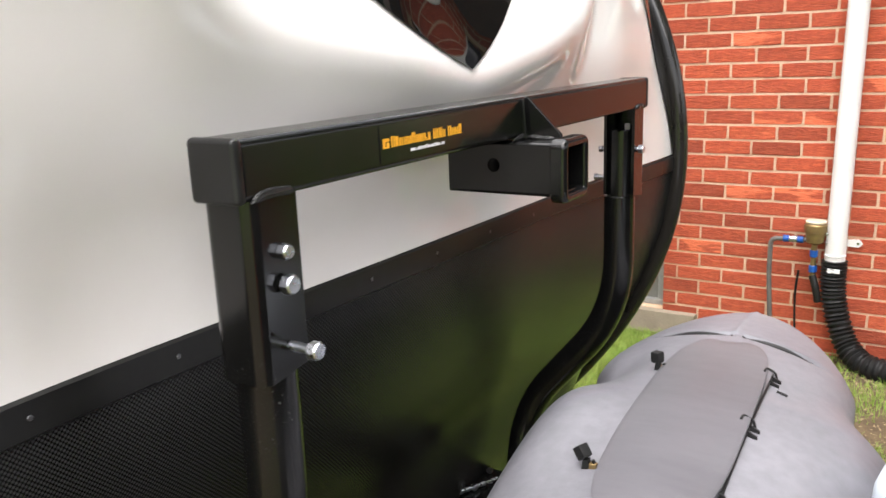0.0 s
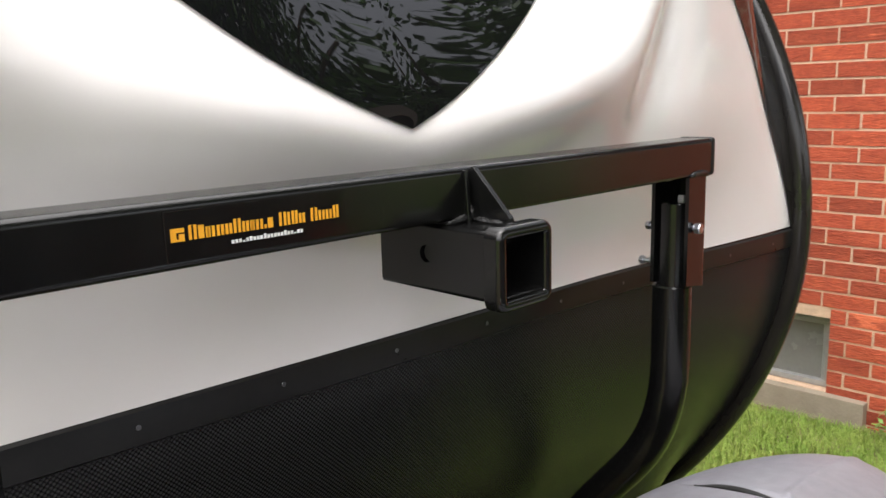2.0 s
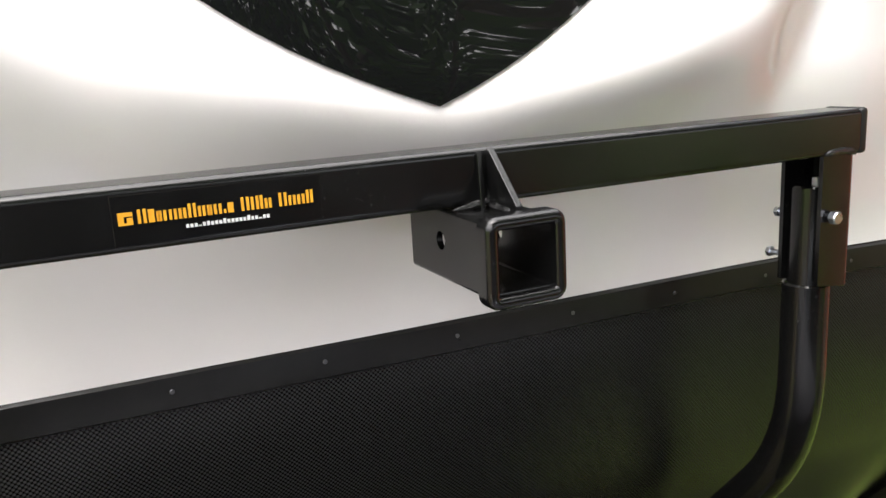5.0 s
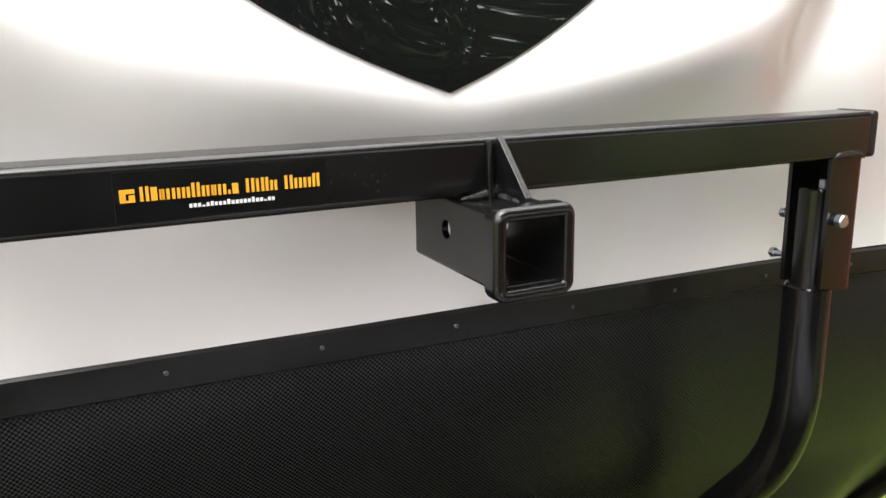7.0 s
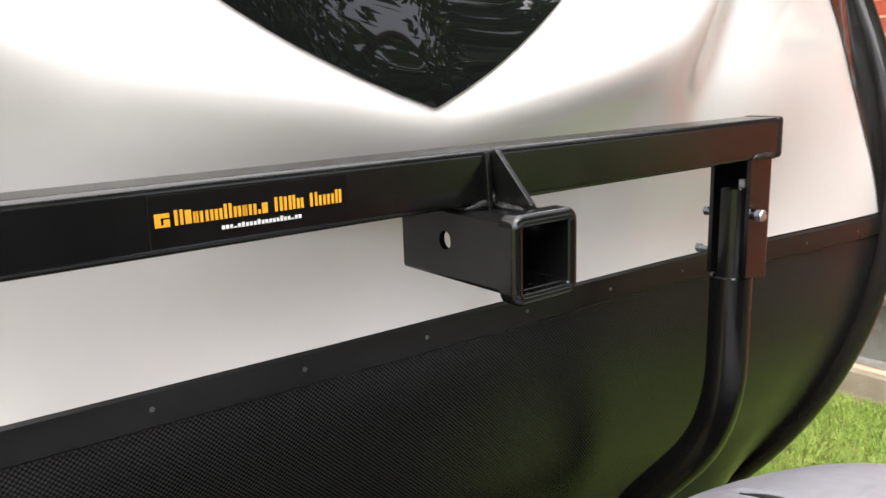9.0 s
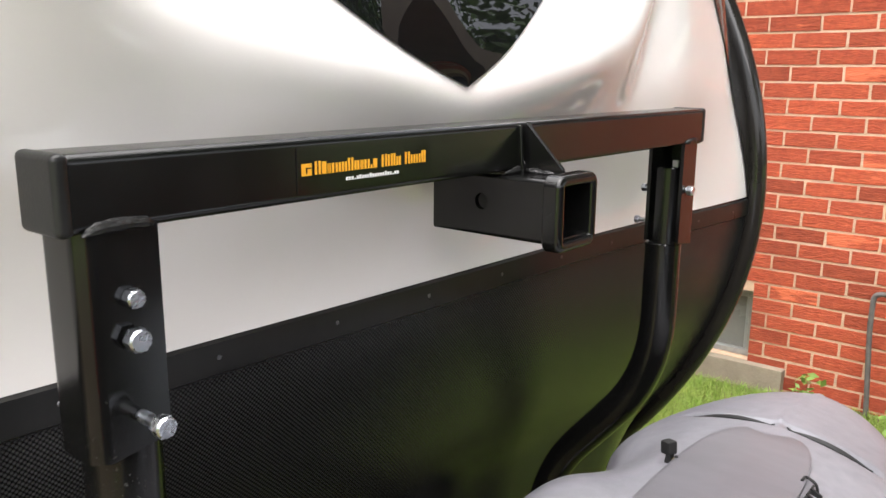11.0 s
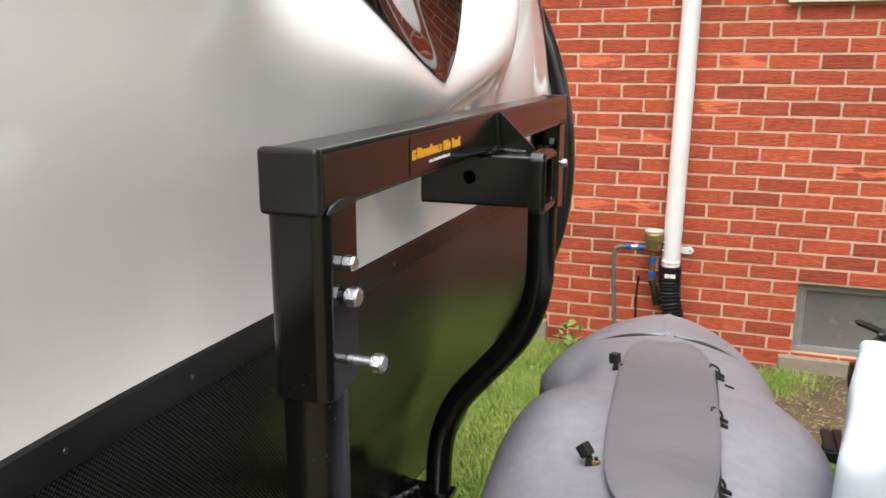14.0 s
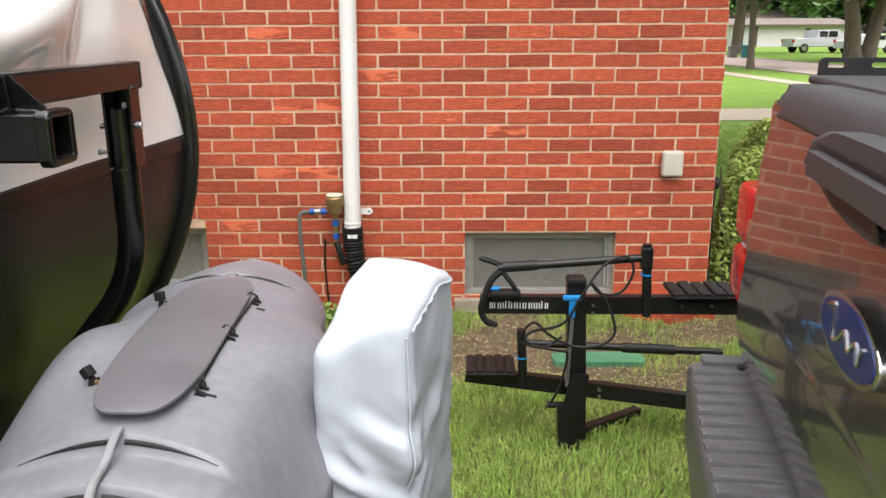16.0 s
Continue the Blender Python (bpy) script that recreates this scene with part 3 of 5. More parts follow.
def channel(y_web, s):
    """A U-shaped bracket, open towards the middle; s: +1 where the web is on the -y side."""
    t, front, depth, z0, z1, r = 0.005, 0.053, 0.057, 1.192, 1.342, 0.012
    xf, xb = -0.1505, -0.2015
    bm = bmesh.new()
    outl = [(xf, front)] + [(xf, r)] + [(xf - r + r * math.cos(radians(a)), r - r * math.sin(radians(a))) for a in (20, 45, 70)] + [(xf - r, 0)]
    outl += [(xb + r, 0)] + [(xb + r - r * math.cos(radians(a)), r - r * math.sin(radians(a))) for a in (70, 45, 20)] + [(xb, r), (xb, depth)]
    outl += [(xb + t, depth), (xb + t, r), (xb + r, t), (xf - r, t), (xf - t, r), (xf - t, front)]
    outl = [(x, y_web + s * d) for x, d in outl]
    slab(outl, "z", z0, z1, 0.001, bm)
    for v in bm.verts:          # rounded lower corners of the flanges
        d = abs(v.co.y - y_web)
        if v.co.z < z0 + 0.01 and d > front - 0.006:
            v.co.z += 0.006
    return bm


def hex_head(at, axis, size=0.0095, height=0.008, shank=0.0, washer=False, bm=None):
    """A bolt head, with a shank behind it when it stands out."""
    bm = bm or bmesh.new()
    a = Vector(axis).normalized()
    p = Vector(at)
    if shank:
        disc(p, a, size * 0.52, shank, 14, 0, bm)
        ring = [(p + a * (shank * k / 9)) for k in range(1, 9)]
        for q in ring[:4]:
            disc(q, a, size * 0.56, shank / 26, 14, 0, bm)
    if washer:
        disc(p, a, size * 1.15, 0.0015, 18, 0, bm)
    q = p + a * shank
    disc(q, a, size, height * 0.8, 6, 0, bm)
    disc(q + a * height * 0.8, a, size * 0.93, height * 0.2, 12, 0, bm, size * 0.8)
    return bm


for y_web, s, tube_y in ((0.886, 1, 0.920), (1.8035, -1, 1.769)):
    part("bracket", channel(y_web, s), BLACK_PAINT, carrier, "black U-shaped bracket")
    part("weld", weld([(-0.1505, y_web + s * 0.004, 1.3385), (-0.1500, y_web + s * 0.014, 1.3425), (-0.1498, y_web + s * 0.030, 1.3435), (-0.1500, y_web + s * 0.045, 1.3425), (-0.1505, y_web + s * 0.050, 1.3405)], 0.0040), WELD, carrier, "uneven weld bead")
    inner = (C - tube_y) / abs(C - tube_y)
    path = rounded([(-0.181, tube_y, 1.193), (-0.181, tube_y, 0.985), (-0.382, tube_y - 0.026 * inner, 0.748), (-0.366, tube_y + 0.038 * inner, 0.56)], 0.11, 8)
    leg = part("leg", sweep([path[0] + Vector((0, 0, 0.002)), *path], [0.0235] + [0.0258] * len(path), 24), BLACK_PAINT, carrier, "black bent tubular leg")
    part("inner_tube", sweep([(-0.179, tube_y, 1.18), (-0.179, tube_y, 1.304), (-0.179, tube_y, 1.306)], [0.0225, 0.0225, 0.021], 20), BLACK_PAINT, leg, "narrower black tube inside the bracket")
    y0, y1 = sorted((tube_y + 0.002 * inner, tube_y + 0.125 * inner))
    part("clamp_plate", block((-0.455, y0, 0.600), (-0.338, y1, 0.614), 0.003), BLACK_PAINT, carrier, "black clamp plate over the tongue rail")
    y2, y3 = sorted((tube_y + 0.020 * inner, tube_y + 0.075 * inner))
    part("clamp_body", block((-0.43, y2, 0.43), (-0.345, y3, 0.601), 0.004), BLACK_PAINT, carrier)
    rod = [Vector((-0.405, tube_y + 0.045 * inner, 0.621)), Vector((-0.448, tube_y + 0.128 * inner, 0.621))]
    part("clamp_bolt", disc(rod[0], rod[1] - rod[0], 0.004, (rod[1] - rod[0]).length, 12), ZINC, carrier, "zinc-plated clamp bolt")
    part("clamp_nut", disc(rod[0].lerp(rod[1], 0.55), rod[1] - rod[0], 0.0075, 0.008, 6), ZINC, carrier)
    for dx, dy in ((-0.035, 0.022), (0.018, 0.085)):
        part("clamp_bolt", hex_head((-0.40 + dx, tube_y + dy * inner, 0.613), (0, 0, 1), 0.007, 0.006, 0.004), MATTE_BLACK, carrier)

for y, z, shank, size in ((0.917, 1.297, 0.0, 0.0065), (0.916, 1.271, 0.003, 0.0083), (0.918, 1.2185, 0.022, 0.0078)):
    part("bolt", hex_head((-0.150, y, z), (1, 0, 0), size, 0.009, shank), ZINC, carrier, "shiny zinc hex bolt")
    part("bolt_nut", hex_head((-0.2015, y, z), (-1, 0, 0), size, 0.008), ZINC, carrier, "shiny zinc nut")
part("bolt", hex_head((-0.150, 1.764, 1.274), (1, 0, 0), 0.0075, 0.008, 0.003), ZINC, carrier, "shiny zinc hex bolt")
part("bolt_nut", hex_head((-0.2015, 1.752, 1.274), (-1, 0, 0), 0.006, 0.006, 0.004), ZINC, carrier)
part("bolt", hex_head((-0.2015, 1.748, 1.227), (-1, 0, 0), 0.006, 0.006, 0.010), ZINC, carrier, "shiny zinc bolt end")
part("tube_tab", block((-0.170, 1.757, 1.306), (-0.162, 1.762, 1.316), 0.001), ZINC, carrier)


# receiver tube under the bar
def holed_side(y0, y1, x0, x1, z0, z1, hx, hz, hr):
    """A plate lying in x and z, with a round hole through it."""
    bm, n = bmesh.new(), 24
    rings = []
    for y in (y0, y1):
        circ = [bm.verts.new((hx + hr * math.cos(2 * math.pi * i / n), y, hz + hr * math.sin(2 * math.pi * i / n))) for i in range(n)]
        rect = []
        for i in range(n):
            c, s = math.cos(2 * math.pi * i / n), math.sin(2 * math.pi * i / n)
            k = min((x1 - hx if c > 0 else hx - x0) / max(abs(c), 1e-6), (z1 - hz if s > 0 else hz - z0) / max(abs(s), 1e-6))
            rect.append([hx + c * k, y, hz + s * k])
        for cx in (x0, x1):
            for cz in (z0, z1):
                i = min(range(n), key=lambda j: abs(rect[j][0] - cx) + abs(rect[j][2] - cz))
                rect[i] = [cx, y, cz]
        rect = [bm.verts.new(p) for p in rect]
        rings.append((circ, rect))
    (c0, r0), (c1, r1) = rings
    for i in range(n):
        j = (i + 1) % n
        bm.faces.new((c0[i], c0[j], r0[j], r0[i]))
        bm.faces.new((c1[i], c1[j], r1[j], r1[i]))
        bm.faces.new((c0[i], c0[j], c1[j], c1[i]))
        bm.faces.new((r0[i], r0[j], r1[j], r1[i]))
    return bm


RY0, RY1, RZ0, RZ1, RX0, RX1, RT = 1.3115, 1.3735, 1.2735, 1.3365, -0.238, -0.088, 0.006
for y0, y1 in ((RY0, RY0 + RT), (RY1 - RT, RY1)):
    part("receiver_side", holed_side(y0, y1, RX0, RX1, RZ0 + 0.004, RZ1 - 0.004, -0.175, 1.3085, 0.0083), BLACK_PAINT, carrier, "black receiver side with a pin hole", smooth=False)
for z0, z1 in ((RZ0, RZ0 + RT), (RZ1 - RT, RZ1)):
    part("receiver_wall", block((RX0, RY0 + 0.002, z0), (RX1, RY1 - 0.002, z1), 0.0018), BLACK_PAINT, carrier)
for y in (RY0 + 0.0042, RY1 - 0.0042):
    for z in (RZ0 + 0.0042, RZ1 - 0.0042):
        part("receiver_corner", disc((RX0, y, z), (1, 0, 0), 0.0042, RX1 - RX0, 12), BLACK_PAINT, carrier)


def collar():
    """The thick rounded lip round the mouth of the receiver."""
    cy, cz = (RY0 + RY1) / 2, (RZ0 + RZ1) / 2 - 0.001
    bm = bmesh.new()
    rows = []
    for x, grow in ((-0.100, 0.0), (-0.100, 0.0042), (-0.0985, 0.0055), (-0.0860, 0.0055), (-0.0838, 0.0050), (-0.0818, 0.0036), (-0.0806, 0.0018), (-0.0800, 0.0), (-0.0802, -0.0018), (-0.0810, -0.0036), (-0.0828, -0.0050), (-0.085, -0.0056), (-0.100, -0.0058)):
        h = 0.031 + grow
        rows.append([bm.verts.new((x, cy + u, cz + v)) for u, v in round_rect(-h, -h - 0.0005, h, h + 0.0005, max(0.002, 0.0055 + grow))])
    for a, b in zip(rows, rows[1:]):
        for i in range(len(a)):
            bm.faces.new((a[i], a[(i + 1) % len(a)], b[(i + 1) % len(a)], b[i]))
    return bm


part("collar", collar(), BLACK_PAINT, carrier, "rounded black collar round the receiver mouth")
part("gusset", slab([(-0.1505, 1.3855), (-0.147, 1.387), (-0.103, 1.343), (-0.103, 1.336), (-0.1505, 1.336)], "y", 1.3455, 1.3515, 0.001), BLACK_PAINT, carrier, "black triangular gusset plate")
part("gusset", slab([(-0.1505, 1.384), (-0.147, 1.384), (-0.143, 1.336), (-0.1505, 1.336)], "y", 1.336, 1.3405, 0.0008), BLACK_PAINT, carrier)
for pts in ([(-0.150, 1.345, 1.340), (-0.128, 1.346, 1.338), (-0.106, 1.348, 1.338)], [(-0.149, 1.313, 1.338), (-0.149, 1.33, 1.3395), (-0.149, 1.347, 1.345), (-0.149, 1.348, 1.37)], [(-0.149, 1.357, 1.339), (-0.149, 1.371, 1.338)]):
    part("weld", weld(pts, 0.0035), WELD, carrier, "uneven weld bead")

# sticker on the crossbar
XS = BX1 + 0.0004
sticker = part("sticker", block((XS - 0.001, 1.0525, 1.3455), (XS + 0.0004, 1.2005, 1.3795)), DECAL, carrier, "black sticker with an orange and white line of print", smooth=False)
for lo, hi in (((XS, 1.0520, 1.3450), (XS + 0.0005, 1.0525, 1.38)), ((XS, 1.2005, 1.3450), (XS + 0.0005, 1.2009, 1.38)), ((XS, 1.0525, 1.3795), (XS + 0.0005, 1.2005, 1.3799))):
    part("sticker_edge", block(lo, hi), TRIM, sticker, smooth=False)


def print_row(parent, mat, at, widths, tall, gap, x, low, high):
    """A line of unreadable print: upright bars along y."""
    bm, y = bmesh.new(), at
    for w, t in zip(widths, tall):
        if t:
            for a in ([0.0] if w < 0.003 else [0.0, w - 0.0021] if w < 0.007 else [0.0, w / 2 - 0.001, w - 0.0021]):
                block((x, y + a, low), (x + 0.0004, y + a + min(w, 0.0021), low + (high - low) * t), 0, bm)
        y += w + gap
    return part("print", bm, mat, parent, smooth=False)


mark = bmesh.new()
for lo, hi in (((1.0560, 1.3590), (1.0600, 1.3680)), ((1.0600, 1.3650), (1.0658, 1.3680)), ((1.0618, 1.3590), (1.0658, 1.3640)), ((1.0600, 1.3590), (1.0618, 1.3605))):
    block((XS + 0.0004, *lo), (XS + 0.0008, *hi), 0, mark)
part("emblem", mark, ORANGE_INK, sticker, smooth=False)
part_w = [0.0058, 0.0042, 0.0034, 0.0058, 0.0085, 0.0056, 0.0052, 0.0034, 0.0056, 0.0018, 0.0042, 0.003, 0.006, 0.0024, 0.0052, 0.0052, 0.003, 0.006, 0.0056, 0.0056, 0.0052]
part_t = [1, 0.92, 0.74, 0.74, 0.74, 1, 0.74, 0.74, 0.74, 0.3, 0.74, 0, 1, 0.95, 1, 0.74, 0, 1, 0.74, 0.74, 1]
print_row(sticker, ORANGE_INK, 1.0690, part_w, part_t, 0.00125, XS + 0.0004, 1.3592, 1.3692)
print_row(sticker, WHITE_INK, 1.1005, [0.0022] * 21, [0.72, 0.72, 0.72, 0.3, 0.72, 0.9, 0.72, 0.72, 0.72, 1, 0.72, 0.72, 0.72, 0.72, 0.72, 1, 0.72, 0.72, 0.3, 0.72, 0.72], 0.0007, XS + 0.0004, 1.3520, 1.3556)

# ---- gas bottle cover ----
gas_cover = thing("gas_bottle_cover", "dark grey moulded plastic cover over two gas bottles", "gas bottle cover", (0.065, 1.32, 0.53))
GX, GY = 0.070, 1.340


def gas_top(u, v, lx, ly, s):
    """Height of the cover's top."""
    z = 1.055 - 0.052 * (abs(v) / ly) ** 2.2 - 0.060 * (abs(u) / lx) ** 1.6 - 0.032 * s ** 7
    z -= 0.085 * ease((u / lx - 0.50) / 0.5) ** 1.5 * ease((0.0 - v) / 0.14)      # the end by the coupler falls away on this side
    z -= 0.020 * ease((-u - 0.075) / 0.06) * math.exp(-((v - 0.085) / 0.08) ** 2)
    z += 0.030 * math.exp(-((u + 0.14) / 0.06) ** 2) * math.exp(-((v + 0.06) / 0.11) ** 2)
    e = abs(v) - ((0.228 if v > 0 else 0.302) + 0.9 * u * u)             # sunken crescent past either end of the lid
    if v > 0:
        z += (-0.006 * math.exp(-((e - 0.004) / 0.006) ** 2)) * ease((0.135 - abs(u)) / 0.05) * ease((abs(u - 0.004) - 0.001) / 0.012)
    else:
        open_ = max(0.001, 1 - (u / 0.122) ** 2)
        z -= 0.016 * open_ ** 0.7 * ease((e + 0.002) / 0.014) * (1 - ease((e - 0.006) / (0.060 * open_ + 0.012)))
    e2 = -v - (0.372 + 0.5 * u * u)                                      # hand hollow below it
    hollow = max(0.001, 1 - (u / 0.100) ** 4)
    z -= 0.034 * hollow * ease((e2 + 0.002) / 0.016) * (1 - ease((e2 - 0.012) / 0.085))
    if v > 0.24:                                                         # mould ridge along the crest
        z += 0.0025 * math.exp(-(u / 0.005) ** 2)
    return z


def gas_half(c, n):
    return (0.203 - 0.024 * ease((n - 0.3) / 0.45) if c > 0 else 0.195 + 0.012 * ease(n / 0.5)), (0.525 if n > 0 else 0.46)


def gas_point(a, s, lift=0.0):
    """A place on the cover: a round the outline, s from 0 at the crown to 1 at the rim of the top, to 2 at the foot."""
    c, n = math.cos(a), math.sin(a)
    lx, ly = gas_half(c, n)
    q = 2.5 - 0.5 * ease(n / 0.7) + 0.4 * ease(-c / 0.4) * ease(-n / 0.4)
    k = 1 / (abs(c / lx) ** q + abs(n / ly) ** q) ** (1 / q)
    at, depth = (0.175, 0.075) if c > 0 else (0.105, 0.19)
    waist = 1 - depth * math.exp(-((n * k - at) / (0.07 if n * k > at else 0.05)) ** 2) * ease((abs(c) - 0.3) / 0.4)
    if s <= 1:
        r = s ** 0.85
        u, v = c * k * r * (1 - (1 - waist) * ease(s * 1.6 - 0.5)), n * k * r
        z = gas_top(u, v, lx, ly, s)
    else:
        t = s - 1
        u0, v0 = c * k * waist, n * k
        grow = 1 + (0.10 - 0.150 * ease(c / 0.4) if c > 0 else 0.10 - 0.06 * ease(-c / 0.3)) * ease(t * 3) + 0.02 * t
        u, v = u0 * grow, v0 * grow
        z = gas_top(u0, v0, lx, ly, 1) - 0.028 * ease(t * 3) - t * 0.40
    return Vector((GX + u - 0.05 * v, GY + v, z + lift))


def on_cover(x, y):
    """Height of the cover's top at a place."""
    v = y - GY
    u = x - GX + 0.05 * v
    size = max(1e-6, math.hypot(u, v))
    c, n = u / size, v / size
    lx, ly = gas_half(c, n)
    q = 2.5 - 0.5 * ease(n / 0.7) + 0.4 * ease(-c / 0.4) * ease(-n / 0.4)
    k = 1 / (abs(c / lx) ** q + abs(n / ly) ** q) ** (1 / q)
    return gas_top(u, v, lx, ly, min(1, size / k) ** (1 / 0.85))


shell = bmesh.new()
sheet(gas_point, span(0, 2 * math.pi, 560), span(0.02, 0.55, 80) + span(0.553, 0.985, 200) + [1.0] + [1 + 0.33 * (k / 10) for k in range(1, 11)] + [1.6, 2.0], shell)
bmesh.ops.remove_doubles(shell, verts=shell.verts, dist=1e-5)
bmesh.ops.holes_fill(shell, edges=[e for e in shell.edges if e.is_boundary], sides=580)
part("shell", shell, COVER, gas_cover, "dull dark grey plastic shell", angle=60)


def lid_z(u, v):
    return 1.0675 - 0.046 * (abs(v) / 0.415) ** 2.2 - 0.030 * (abs(u) / 0.178) ** 1.6 + 0.005 * ease((-v - 0.12) / 0.13)


def lid():
    bm = bmesh.new()
    hw, hl, t = 0.061, 0.250, 0.0028
    n = 180
    rings = []
    for s in (0.03, 0.25, 0.5, 0.75, 0.9, 0.97, 1.0):
        ring = []
        for i in range(n):
            a = 2 * math.pi * i / n
            c, d = math.cos(a), math.sin(a)
            k = 1 / ((abs(c) / hw) ** 3.3 + (abs(d) / hl) ** 3.3) ** (1 / 3.3)
            u, v = c * k * s, d * k * s
            z = lid_z(u, v) - (0.0010 if s == 1.0 else 0) - 0.006
            ring.append(bm.verts.new((GX + 0.003 + u - 0.05 * v, GY - 0.036 + v, z)))
        rings.append(ring)
    low = [bm.verts.new(v.co - Vector((0, 0, t))) for v in rings[-1]]
    rings.append(low)
    for a, b in zip(rings, rings[1:]):
        for i in range(n):
            bm.faces.new((a[i], a[(i + 1) % n], b[(i + 1) % n], b[i]))
    bm.faces.new(rings[0])
    return bm


part("lid", lid(), COVER_LID, gas_cover, "charcoal long oval access lid", angle=50)
for y in (1.443, 1.291, 1.141):
    x = 0.134 - 0.03 * (y - 1.30)
    z = on_cover(x, y)
    loop = rounded([(x - 0.010, y - 0.006, z + 0.002), (x - 0.008, y - 0.006, z + 0.012), (x - 0.008, y + 0.006, z + 0.012), (x + 0.003, y + 0.006, z + 0.007), (x + 0.005, y + 0.006, z - 0.003)], 0.004, 3)
    part("hinge", sweep(loop, 0.0015, 8), RUBBER, gas_cover, "small black wire hinge")
    for dy in (-0.018, -0.004):
        part("hinge_tab", slab([(x, z + 0.006), (x + 0.011, z + 0.0005), (x + 0.011, z - 0.008), (x, z - 0.008)], "y", y + dy, y + dy + 0.003), RUBBER, gas_cover, smooth=False)
for y in (1.412, 1.128):
    x = 0.148 - 0.03 * (y - 1.30)
    z = on_cover(x, y)
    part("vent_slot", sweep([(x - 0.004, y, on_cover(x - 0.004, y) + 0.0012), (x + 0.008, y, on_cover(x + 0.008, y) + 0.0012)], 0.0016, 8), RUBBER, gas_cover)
part("lid_rod", sweep([(0.134 - 0.03 * (y - 1.30), y, on_cover(0.134 - 0.03 * (y - 1.30), y) + 0.003) for y in span(1.452, 1.12, 10)], 0.0014, 6), RUBBER, gas_cover, "thin black hinge rod")
for x, y, lean in ((0.004, 1.402, 0.08), (0.010, 1.151, 0.75)):
    z = on_cover(x, y)
    part("latch_foot", slab([(x - 0.006, z - 0.008), (x + 0.003, z - 0.008), (x + 0.002, z + 0.009), (x - 0.004, z + 0.009)], "y", y - 0.004, y + 0.004, 0.001), RUBBER, gas_cover, "black latch foot")
    axis = Vector((-lean, 0.4 * lean, 1)).normalized()
    top = Vector((x - 0.002, y, z + 0.009))
    turn = axis.to_track_quat("Z", "Y").to_matrix().to_4x4()
    part("latch_knob", block((-0.0062, -0.0062, 0), (0.0062, 0.0062, 0.014), 0.002, m=Matrix.Translation(top) @ turn), RUBBER, gas_cover, "black latch toggle")
    part("latch_bracket", block((x + 0.002, y - 0.0035, z - 0.003), (x + 0.010, y + 0.0035, z + 0.006), 0.0015), BRASS, gas_cover, "pale corroded bracket")
    part("latch_pin", disc((x + 0.007, y, z + 0.003), (-0.2, 0, 1), 0.002, 0.006, 8), RUBBER, gas_cover)
# black strips drawn for the shade in the crescent undercut past the lid
for u0, u1 in ((-0.100, -0.004), (0.010, 0.100)):
    slit, wide = [], []
    for u in span(u0, u1, 24):
        v = 0.232 + 0.9 * u * u
        x, y = GX + u - 0.05 * v, GY + v
        slit.append((x, y, on_cover(x, y) + 0.0016))
        wide.append(0.0006 + 0.0055 * math.sin(math.pi * clamp((u - u0) / (u1 - u0), 0.04, 0.96)))
    part("slit_shade", sweep(slit, wide, 8), RUBBER, gas_cover, "black strip drawn for the shade in the crescent past the lid")
for base, bend, reach, deep in ((0.302, 0.9, 0.104, 0.0030), (0.372, 0.5, 0.086, 0.0042)):          # black strips for shade under the lips of the two hollows towards the coupler
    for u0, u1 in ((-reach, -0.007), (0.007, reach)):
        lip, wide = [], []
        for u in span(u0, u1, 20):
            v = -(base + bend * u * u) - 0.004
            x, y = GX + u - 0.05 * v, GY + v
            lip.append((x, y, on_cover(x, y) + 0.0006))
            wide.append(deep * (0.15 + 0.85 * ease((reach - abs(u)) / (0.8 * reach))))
        part("lip_shade_strip", sweep(lip, wide, 8), RUBBER, gas_cover, "black strip drawn for the shade under the moulded lip")
strap_line = [gas_point(-math.pi / 2, s) for s in span(0.60, 1.0, 40) + span(1.03, 1.4, 12)]
strap_crest = [max(q.z + 0.25 * (q.y - p.y) if abs(q.y - p.y) < 0.03 else 0 for q in strap_line[max(0, i - 5):i + 6]) + 0.002 for i, p in enumerate(strap_line)]
for _ in range(6):
    strap_crest = [sum(strap_crest[max(0, i - 2):i + 3]) / len(strap_crest[max(0, i - 2):i + 3]) for i in range(len(strap_crest))]
strap_path = [Vector((p.x, p.y, strap_crest[i])) for i, p in enumerate(strap_line)]
part("strap", sweep(strap_path, 0.006, ring=[(-0.0045, -0.002), (0.0045, -0.002), (0.0045, 0.001), (0.003, 0.0026), (-0.003, 0.0026), (-0.0045, 0.001)]), STRAP, gas_cover, "grey rubber strap")

# ---- jack cover ----
jack = thing("jack_cover", "creased white vinyl cover over the trailer jack", "jack cover", (0.345, 1.355, 0.5))


JACK = pose(0.343, 1.348, 0, 0, 0, -11)


